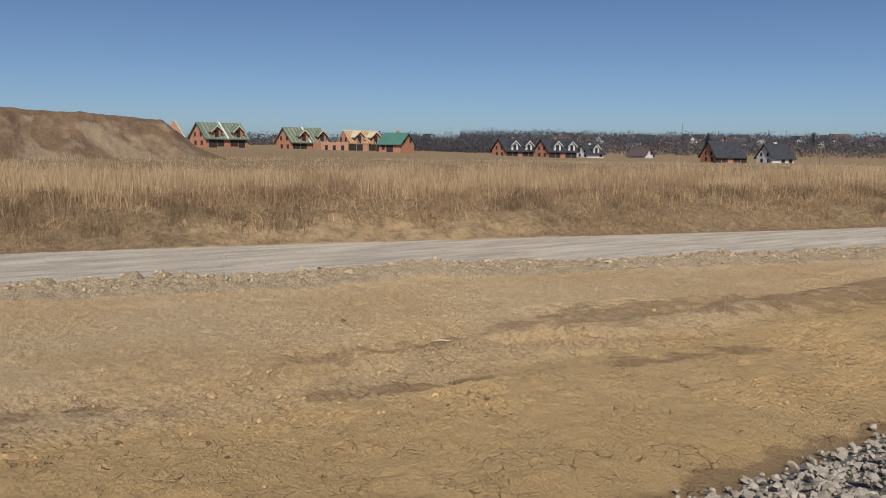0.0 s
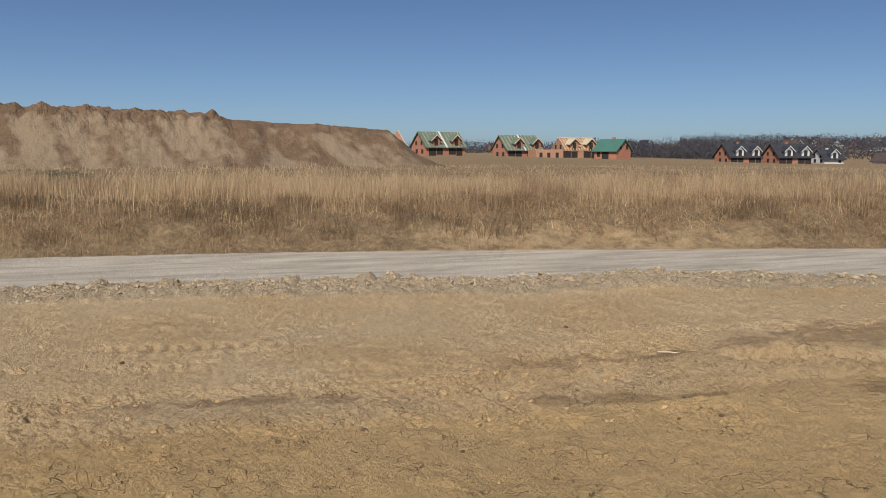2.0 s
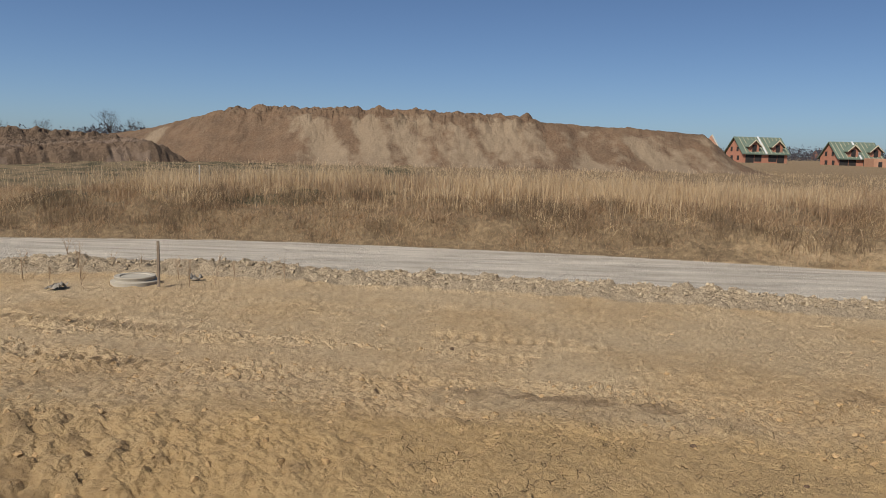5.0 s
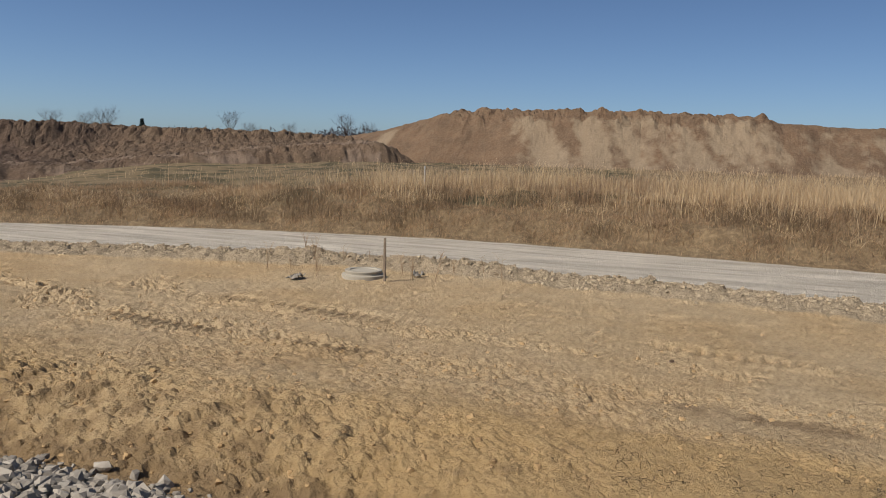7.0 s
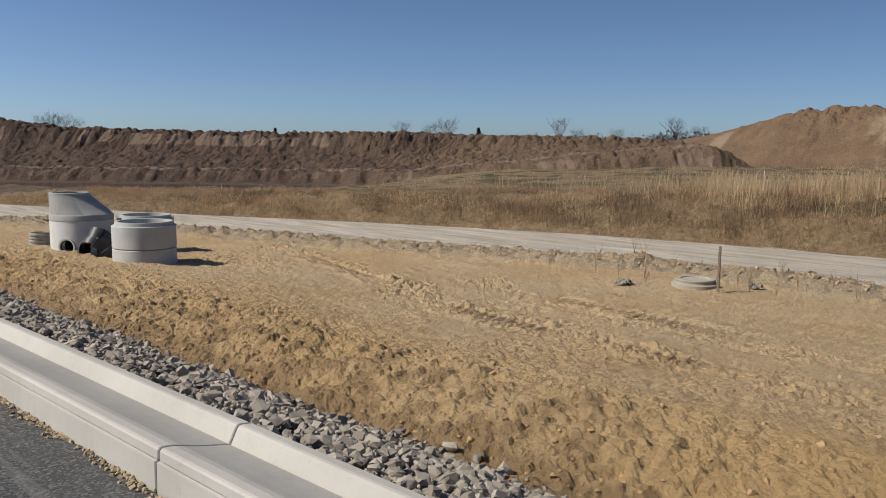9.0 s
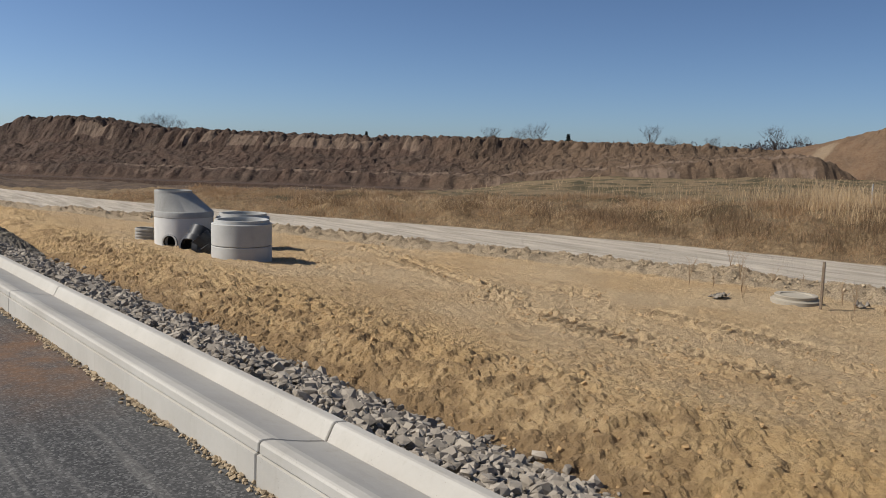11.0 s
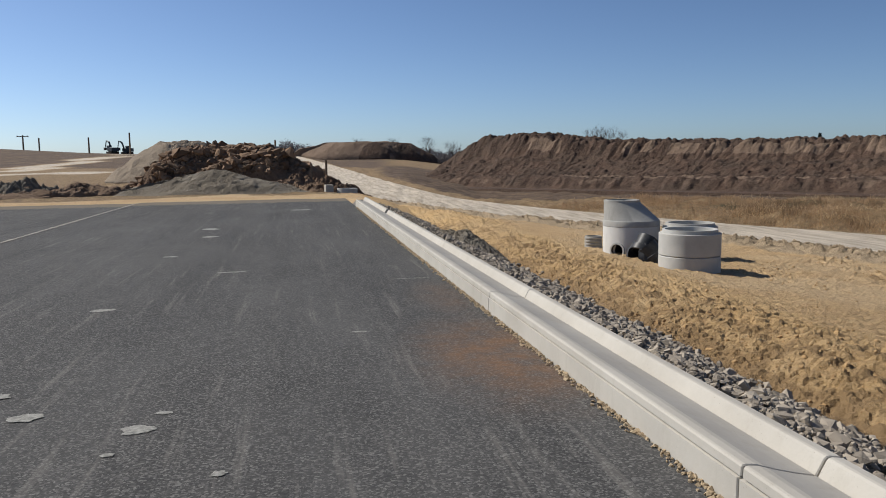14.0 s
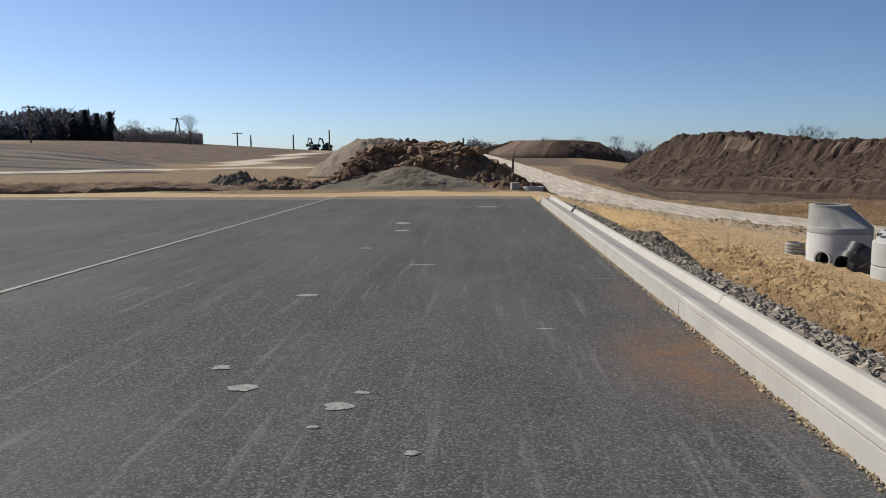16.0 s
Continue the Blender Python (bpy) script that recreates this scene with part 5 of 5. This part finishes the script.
def chevron(half, eave, ridge, thick, over, y0, y1, cx=0.0):
    s = (ridge - eave) / half
    lo = eave - over * s
    return prism(bmesh.new(), [(cx - half - over, lo), (cx, ridge), (cx + half + over, lo), (cx + half + over, lo + thick), (cx, ridge + thick * 1.2), (cx - half - over, lo + thick)], y0, y1)


def house(az, d, z, turn, length, depth, eave, ridge, wall, roof, label, dormers=(), openings=(), gable_windows=1, chimney=True, framed=False, dormer_wall=None, group="houses across the field", party=False):
    """The long side looks to -x, the gables to y and -y."""
    x, y = polar(az, d)
    t = thing("house", x, y, z, 90 - az + turn, label, "house", group)
    D, L = depth / 2, length / 2
    wall_ob = part("wall", prism(bmesh.new(), [(-D, -1.5), (D, -1.5), (D, eave), (0, ridge), (-D, eave)], -L, L), wall, t)
    if framed:
        roof_ob = part("ridge_beam", box(bmesh.new(), -0.12, 0.12, -L - 0.6, L + 0.6, ridge, ridge + 0.3), roof, t)
        k = -L - 0.5
        while k < L + 0.5:
            bm = chevron(D, eave, ridge, 0.16, 0.8, k, k + 0.14)
            bmesh.ops.translate(bm, verts=bm.verts, vec=(0, 0, 0.32))
            part("rafter", bm, TIMBER, roof_ob)
            k += 1.0
    else:
        roof_ob = part("roof", chevron(D, eave, ridge, 0.28, 0.7, -L - 0.6, L + 0.6), roof, t)
    if roof == GREEN_ROOF:
        # counter battens nailed down the slope
        k = -L
        while k < L:
            bm = chevron(D, eave, ridge, 0.07, 0.66, k, k + 0.09)
            bmesh.ops.translate(bm, verts=bm.verts, vec=(0, 0, 0.31))
            part("batten", bm, TIMBER, roof_ob)
            k += 1.3
    if party:
        bm = chevron(D, eave, ridge, 0.3, 0.75, -0.25, 0.25)
        bmesh.ops.translate(bm, verts=bm.verts, vec=(0, 0, 0.16))
        part("party_flashing", bm, RENDER_WHITE, roof_ob)
    if chimney:
        part("chimney", box(bmesh.new(), 0.2, 0.9, -0.4, 0.4, ridge - 1.2, ridge + 0.9), wall, roof_ob)
    for dy in dormers:
        w, top = 1.5, eave + 1.9
        bm = along_x(prism(bmesh.new(), [(-w, eave - 0.6), (w, eave - 0.6), (w, top), (0, top + 1.3), (-w, top)], -D - 0.15, -D * 0.1))
        # after the turn the outline's x runs along -y and its length along x
        bmesh.ops.translate(bm, verts=bm.verts, vec=(0, dy, 0))
        dm = part("dormer", bm, dormer_wall or wall, t)
        bm = along_x(chevron(w, top, top + 1.3, 0.22, 0.55, -D - 0.7, -D * 0.05))
        bmesh.ops.translate(bm, verts=bm.verts, vec=(0, dy, 0))
        part("dormer_roof", bm, roof, dm)
        bm = along_x(chevron(w, top, top + 1.3, 0.30, 0.6, -D - 0.85, -D - 0.72))
        bmesh.ops.translate(bm, verts=bm.verts, vec=(0, dy, 0))
        part("verge_board", bm, TIMBER if roof != DARK_ROOF else RENDER_WHITE, dm)
        part("window", box(bmesh.new(), -D - 0.22, -D - 0.1, dy - 0.65, dy + 0.65, eave - 0.3, eave + 2.1), OPENING, dm)
    # no holes cut: dark boxes on the wall imitate the shaded openings
    for dy, w, z0, z1 in openings:
        part("opening", box(bmesh.new(), -D - 0.06, -D + 0.1, dy - w / 2, dy + w / 2, z0, z1), OPENING, t)
    if gable_windows:
        for side in (1, -1):
            for wx in (-1.6, 1.6):
                part("window", box(bmesh.new(), wx - 0.5, wx + 0.5, side * (L - 0.05), side * (L + 0.06), eave + 0.2, eave + 1.5), OPENING, t)
        for wx in (-2.2, 1.2):
            part("window", box(bmesh.new(), wx - 0.5, wx + 0.7, L - 0.05, L + 0.06, 0.9, 2.2), OPENING, t)
    return t


TWIN = [(-5.0, 2.2, 0.0, 2.7), (-2.4, 2.6, 0.6, 2.7), (2.2, 2.2, 0.6, 2.7), (4.8, 2.6, 0.0, 2.7)]
house(107.3, 252, -0.1, 32, 14.0, 9.0, 3.2, 7.3, BRICK, GREEN_ROOF, "unfinished brick twin house with green roof membrane", (3.6, -3.8), TWIN, chimney=False, party=True)
house(112.9, 258, -0.9, 34, 13.0, 8.6, 3.2, 7.2, BRICK, GREEN_ROOF, "unfinished orange-brick house with green membrane and an annexe", (2.2, -4.6), TWIN, chimney=False, party=True)
house(116.9, 262, -1.0, 30, 11.5, 8.4, 3.2, 6.7, BRICK_ORANGE, TIMBER, "brick house shell with an open timber roof frame", (2.4, -3.6), TWIN, framed=True, chimney=False)
house(119.55, 256, -0.9, -38, 8.6, 7.0, 3.0, 6.0, BRICK, TEAL_ROOF, "small brick house with a teal roof membrane", (), ((0, 2.6, 0.2, 2.3), (2.6, 1.2, 0.9, 2.3)))
x, y = polar(114.9, 250)
t = thing("annexe", x, y, -1.2, 90 - 114.9 + 25, "flat-topped orange brick annexe under construction", "house", "houses across the field")
part("wall", box(bmesh.new(), -3, 3, -4.5, 4.5, -1, 3.3, 0.05), BRICK_ORANGE, t)
for dy in (-2.6, 0.2, 2.8):
    part("opening", box(bmesh.new(), -3.06, -2.9, dy - 0.5, dy + 0.5, 0.6, 2.4), OPENING, t)
x, y = polar(103.9, 262)
t = thing("gable_wall", x, y, 0.0, 90 - 103.9 + 40, "bare brick gable shell behind the spoil heap", "house", "houses across the field")
part("wall", prism(bmesh.new(), [(-4, -1), (4, -1), (4, 3.4), (0, 8.0), (-4, 3.4)], -3.2, -2.7), BRICK_ORANGE, t)
part("side_wall", box(bmesh.new(), -4, -3.6, -3.2, 3.2, -1, 3.4), BRICK_ORANGE, t)
part("rafter", chevron(4, 3.5, 8.2, 0.2, 0.5, -3.4, -3.2), TIMBER, t)
for az, dy in ((127.8, 0), (130.8, 1)):
    house(az, 300, -2.9, 36, 12.5, 9.2, 3.0, 7.0, BRICK, DARK_ROOF, "brick twin house with a dark tiled roof and pale dormers", (2.6, -3.8), TWIN, dormer_wall=RENDER_WHITE)
house(133.2, 330, -3.2, 40, 8.5, 7.2, 2.4, 5.4, RENDER_WHITE, DARK_ROOF, "white house with a dark steep roof", (0,), ((-2.5, 1.2, 0.9, 2.3),))
house(136.6, 360, -3.4, -35, 9, 6, 1.8, 4.4, RENDER_WHITE, RED_ROOF, "low white house with a brown-red roof", (), ((-2.5, 1.2, 0.9, 2.1),), chimney=False)
house(142.0, 285, -3.4, 34, 10.5, 9.5, 2.6, 7.2, BRICK, DARK_ROOF, "unfinished brick house with a wide dark roof", (), TWIN)
house(145.3, 300, -3.8, 40, 9.0, 8.0, 2.8, 7.0, RENDER_WHITE, DARK_ROOF, "white house with a dark roof and balcony", (), ((-3, 1.4, 0.2, 2.3), (0, 1.4, 0.9, 2.3)))

# the town on the slope
kinds = []
for k, (wl, rf, lab) in enumerate(((RENDER_WHITE, RED_ROOF, "distant white house with a brown-red roof"), (RENDER_WHITE, DARK_ROOF, "distant white house with a dark roof"),
                                   (BRICK, DARK_ROOF, "distant brick house with a dark roof"), (RENDER_WHITE, RED_ROOF, "distant long white house with a red roof"))):
    az, d = 131 + 6 * k, 560 + 60 * k
    x, y = polar(az, d)
    kinds.append(house(az, d, float(lie(np.array([x]), np.array([y]))[0]), 20 * k - 30, 10 + 2 * k, 9, 3.5, 7.6, wl, rf, lab, (), ((-2, 1.4, 0.9, 2.3), (2, 1.4, 0.9, 2.3)), 0, True, False, None, "houses of the distant town"))
rnd = random.Random(8)
for k in range(46):
    az, d = rnd.uniform(130, 155) if k % 5 else rnd.uniform(110, 122), rnd.uniform(600, 950)
    x, y = polar(az, d)
    far = copy_thing(kinds[k % 4], pose(x, y, float(lie(np.array([x]), np.array([y]))[0]) - 0.3, 0, 0, rnd.uniform(0, 360)))
    far.scale = (0.85, 0.85, 0.85)


# ---- trees ----
def limb(bm, p, way, length, r, depth, rnd, twigs):
    pts, rs_ = [p.copy()], [r]
    q, w = p.copy(), way.copy()
    for k in range(3):
        w = (w + Vector((rnd.uniform(-0.22, 0.22), rnd.uniform(-0.22, 0.22), rnd.uniform(-0.02, 0.18)))).normalized()
        q = q + w * length / 3
        pts.append(q.copy())
        rs_.append(r * (1 - 0.27 * (k + 1)))
    tube(bm if depth else twigs, pts, rs_, 4 if depth else 3)
    if depth:
        for k in range(rnd.randint(4, 6)):
            i = rnd.choice((1, 2, 2, 3, 3))
            a = rnd.uniform(0, 6.283)
            side = Vector((math.cos(a), math.sin(a), rnd.uniform(0.1, 0.7))).normalized()
            limb(bm if depth > 1 else twigs, pts[i], (w * 0.7 + side).normalized(), length * rnd.uniform(0.5, 0.72), max(rs_[i] * 0.55, 0.02), depth - 1, rnd, twigs)


def bare_tree(x, y, z, h, seed, label="bare leafless tree with a twiggy crown", group="bare trees on the skyline"):
    rnd = random.Random(seed)
    t = thing("tree", x, y, z, rnd.uniform(0, 360), label, "tree", group)
    trunk, crown = bmesh.new(), bmesh.new()
    top = h * 0.34
    tube(trunk, [(0, 0, -0.5), (0.03 * h * 0.2, 0, top * 0.5), (0.0, 0.02 * h, top)], [0.028 * h, 0.022 * h, 0.018 * h], 6)
    for k in range(7):
        a = k * 0.95 + rnd.uniform(-0.3, 0.3)
        limb(trunk, Vector((0, 0, top * rnd.uniform(0.75, 1.0))), Vector((0.7 * math.cos(a), 0.7 * math.sin(a), rnd.uniform(0.6, 1.6))).normalized(), h * rnd.uniform(0.28, 0.38), 0.010 * h, 2, rnd, crown)
    part("trunk", trunk, TWIG, t)
    part("crown", crown, TWIG, t)
    return t


def conifer(x, y, z, h, seed):
    rnd = np.random.RandomState(seed)
    t = thing("conifer", x, y, z, 0, "dark green spruce with an uneven outline", "tree", "dark conifers")
    part("trunk", tube(bmesh.new(), [(0, 0, -0.5), (0, 0, h * 0.95)], [0.02 * h, 0.004 * h], 6), OLD_WOOD, t)
    n = 1500
    u = rnd.uniform(0.08, 1, n)
    r = (1 - u) ** 0.85 * 0.34 * h * (0.55 + 0.45 * rnd.uniform(0, 1, n)) * (0.8 + 0.2 * np.sin(u * 60))
    a = rnd.uniform(0, 6.283, n)
    c = np.stack([r * np.cos(a), r * np.sin(a), u * h - 0.25 * r], 1)
    V = c[:, None, :] + rnd.normal(0, 0.038 * h, (n, 3, 3)) * np.array([1, 1, 0.6])
    ob = new("crown", mesh_np("crown", V.reshape(-1, 3), np.arange(3 * n).reshape(-1, 3), [NEEDLE]))
    ob.parent = t
    return t


def woods(name, az0, az1, d0, d1, h, n, mat, label, seed, lift=0.0, spray=0.042):
    """A far belt of trees and bushes: countless small sprays under an uneven top."""
    rnd = np.random.RandomState(seed)
    az, d = np.radians(rnd.uniform(az0, az1, n)), rnd.uniform(d0, d1, n)
    x, y = d * np.sin(az), d * np.cos(az)
    crown = np.clip(0.62 + 0.34 * fbm(x / (1.4 * h), y / (1.4 * h), seed, 3) + 0.25 * vnoise(x / (0.5 * h), y / (0.5 * h), seed + 5), 0.15, 1.25) * h
    z = lie(x, y) + lift + crown * rnd.uniform(0, 1, n) ** 1.05
    c = np.stack([x, y, z], 1)
    size = spray * h * rnd.uniform(0.4, 1.5, n)
    V = c[:, None, :] + rnd.normal(0, 1, (n, 3, 3)) * size[:, None, None] * np.array([0.8, 0.8, 1.0])
    me = mesh_np(name, V.reshape(-1, 3), np.arange(3 * n).reshape(-1, 3), [mat])
    return tagged(new(name, me), label, "woods", kind="stuff")


# no haze in the air; these belts carry it in their twig colours
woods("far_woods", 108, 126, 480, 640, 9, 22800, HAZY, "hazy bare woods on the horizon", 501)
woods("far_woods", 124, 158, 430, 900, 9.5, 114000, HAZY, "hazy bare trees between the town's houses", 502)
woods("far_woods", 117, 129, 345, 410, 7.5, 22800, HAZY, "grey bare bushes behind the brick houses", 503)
woods("far_woods", -48, -25.0, 250, 290, 9, 42750, HAZY_BLUE, "dark mixed wood on the hillside", 504, 0.0, 0.06)
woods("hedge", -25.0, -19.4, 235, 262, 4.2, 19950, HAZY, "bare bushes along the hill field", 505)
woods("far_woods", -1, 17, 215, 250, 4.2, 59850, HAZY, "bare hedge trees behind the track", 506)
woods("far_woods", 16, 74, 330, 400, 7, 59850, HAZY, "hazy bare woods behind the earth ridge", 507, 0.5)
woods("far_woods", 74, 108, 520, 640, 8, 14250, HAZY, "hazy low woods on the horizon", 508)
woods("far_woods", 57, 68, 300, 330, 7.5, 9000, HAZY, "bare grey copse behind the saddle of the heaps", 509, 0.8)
base = bare_tree(*polar(22, 190), 0.4, 9.5, 31)
other = bare_tree(*polar(46.5, 205), -0.4, 10.0, 32)
rnd = random.Random(6)
for k, (az, d, z, s) in enumerate(((21.2, 192, 0.4, 0.9), (22.8, 188, 0.4, 0.85), (28.5, 260, 0, 0.8), (44.5, 230, 0, 0.8), (47.6, 210, -0.3, 0.9), (55.5, 250, 0.3, 0.95), (57.0, 260, 0.3, 0.75), (63.5, 240, 0.4, 0.95),
                                   (64.8, 245, 0.3, 0.8), (9.5, 215, 1.0, 0.9), (11.2, 220, 1.0, 0.8), (7.0, 230, 2.0, 0.75), (4.5, 240, 2.5, 0.7), (-20.2, 232, 4.4, 1.05), (-28.0, 250, 5.0, 1.3), (-27.0, 255, 5.2, 1.2), (-23.6, 240, 4.2, 0.8),
                                   (-29.2, 252, 5.4, 1.15), (59.5, 255, 0.2, 0.7), (40.0, 250, 0.2, 0.6), (14.0, 210, 0.5, 0.8))):
    x, y = polar(az, d)
    z = float(lie(np.array([x]), np.array([y]))[0]) if az < 16 else z
    c = copy_thing((base, other)[k % 2], pose(x, y, z, 0, 0, rnd.uniform(0, 360)))
    s = 1.3 * s if az > 40 else s
    c.scale = (s, s, s * rnd.uniform(0.9, 1.1))
    tagged(c, "bare leafless tree with a thin twiggy crown")
x, y = polar(-25.2, 245)
fir = conifer(x, y, float(lie(np.array([x]), np.array([y]))[0]), 8.0, 41)
for az, d, z, h in ((-26.0, 248, 5.0, 7.5), (-26.7, 250, 4.4, 8.5), (-27.4, 252, 4.4, 7.5), (49.9, 215, 0.6, 6.0), (50.6, 217, 0.2, 4.5), (35.6, 230, 1.2, 5.0), (51.5, 220, 0.4, 4.0), (141.0, 520, 3, 8), (147.5, 560, 4, 8)):
    x, y = polar(az, d)
    z = float(lie(np.array([x]), np.array([y]))[0]) if az < 16 else z
    c = copy_thing(fir, pose(x, y, z, 0, 0, 37 * az))
    c.scale = (h / 8.0,) * 3


# ---- poles and site machines ----
def power_pole(az, d, z, h, arms=True, frame_legs=False):
    x, y = polar(az, d)
    z = float(lie(np.array([x]), np.array([y]))[0]) if abs(az) < 60 else z
    t = thing("power_pole", x, y, z, -az, "thin wooden power pole with a cross arm" if arms else "thin bare pole on the hill", "pole", "poles on the hill")
    r = 0.24
    if frame_legs:
        part("pole", tube(bmesh.new(), [(-1.2, 0, -0.5), (0, 0, h)], [r, r * 0.8], 6), OLD_WOOD, t)
        part("pole", tube(bmesh.new(), [(1.2, 0, -0.5), (0.05, 0, h)], [r, r * 0.8], 6), OLD_WOOD, t)
    else:
        part("pole", tube(bmesh.new(), [(0, 0, -0.5), (0, 0, h)], [r, r * 0.8], 6), OLD_WOOD, t)
    if arms:
        part("cross_arm", box(bmesh.new(), -1.5, 1.5, -0.09, 0.09, h - 0.5, h - 0.28), OLD_WOOD, t)
        for k in (-1.3, 0, 1.3):
            part("insulator", tube(bmesh.new(), [(k, 0, h - 0.28), (k, 0, h - 0.02)], 0.07, 5), RENDER_WHITE, t)


power_pole(-29.9, 215, 4.6, 8.8)
power_pole(-21.0, 240, 4.6, 7.2, True, True)
power_pole(-17.1, 255, 4.8, 4.2)
power_pole(-16.2, 262, 4.8, 3.8, False)
power_pole(-13.3, 240, 3.4, 4.4, False)
power_pole(-10.8, 235, 3.3, 6.0, False)
power_pole(-1.3, 190, 2.2, 4.7, False)
power_pole(148.0, 250, -3.0, 6.0, False)
power_pole(139.3, 700, 8.0, 14.0, False)


def excavator(az, d, z, turn, mat):
    x, y = polar(az, d)
    z = float(lie(np.array([x]), np.array([y]))[0]) if abs(az) < 60 else z
    t = thing("excavator", x, y, z, turn, "tracked excavator parked on the haul road", "excavator", "site machines")
    for sx in (-1, 1):
        bm = tube(bmesh.new(), [(sx * 1.1 - 0.28, 0, 0), (sx * 1.1 + 0.28, 0, 0)], 0.45, 14)
        for v in bm.verts:
            v.co.y += 1.4 if v.co.y > 0 else -1.4
            v.co.z += 0.45
        part("crawler", bm, OPENING, t)
    part("chassis", box(bmesh.new(), -0.9, 0.9, -1.2, 1.2, 0.5, 1.0, 0.05), mat, t)
    part("body", box(bmesh.new(), -1.35, 1.35, -2.2, 1.0, 1.0, 2.2, 0.12), mat, t)
    part("cab", box(bmesh.new(), -1.35, -0.2, -0.2, 1.4, 1.4, 3.0, 0.1), mat, t)
    part("boom", tube(bmesh.new(), [(0.3, 1.0, 1.6), (0.3, 2.6, 4.2), (0.3, 4.4, 4.6)], [0.3, 0.32, 0.22], 6), mat, t)
    part("arm", tube(bmesh.new(), [(0.3, 4.4, 4.7), (0.3, 5.2, 2.4)], [0.2, 0.16], 6), mat, t)
    bm = prism(bmesh.new(), [(-0.6, 0), (0.6, 0), (0.5, 0.9), (-0.5, 0.9)], 4.6, 5.5)
    bmesh.ops.translate(bm, verts=bm.verts, vec=(0.3, 0, 1.4))
    part("bucket", bm, OPENING, t)
    return t


excavator(-11.9, 300, 3.35, 40, MACHINE)
excavator(-11.0, 306, 3.3, 160, MACHINE)


def truck(az, d, z, turn, mat):
    x, y = polar(az, d)
    z = float(lie(np.array([x]), np.array([y]))[0]) if abs(az) < 60 else z
    t = thing("dump_truck", x, y, z, turn, "pale dump truck standing on the track", "truck", "site machines")
    part("cab", box(bmesh.new(), -1.2, 1.2, 2.2, 4.2, 0.7, 3.0, 0.15), mat, t)
    part("skip", prism(bmesh.new(), [(-1.1, 1.1), (1.1, 1.1), (1.3, 2.7), (-1.3, 2.7)], -3.6, 2.0), MACHINE, t)
    for sx in (-1.15, 1.15):
        for wy in (3.0, -1.4, -2.7):
            part("wheel", tube(bmesh.new(), [(sx - 0.18, wy, 0.5), (sx + 0.18, wy, 0.5)], 0.5, 14), OPENING, t)
    part("chassis", box(bmesh.new(), -0.5, 0.5, -3.6, 4.0, 0.6, 1.0, 0.03), OPENING, t)
    return t


truck(-0.9, 150, 1.05, 20, MACHINE_PALE)
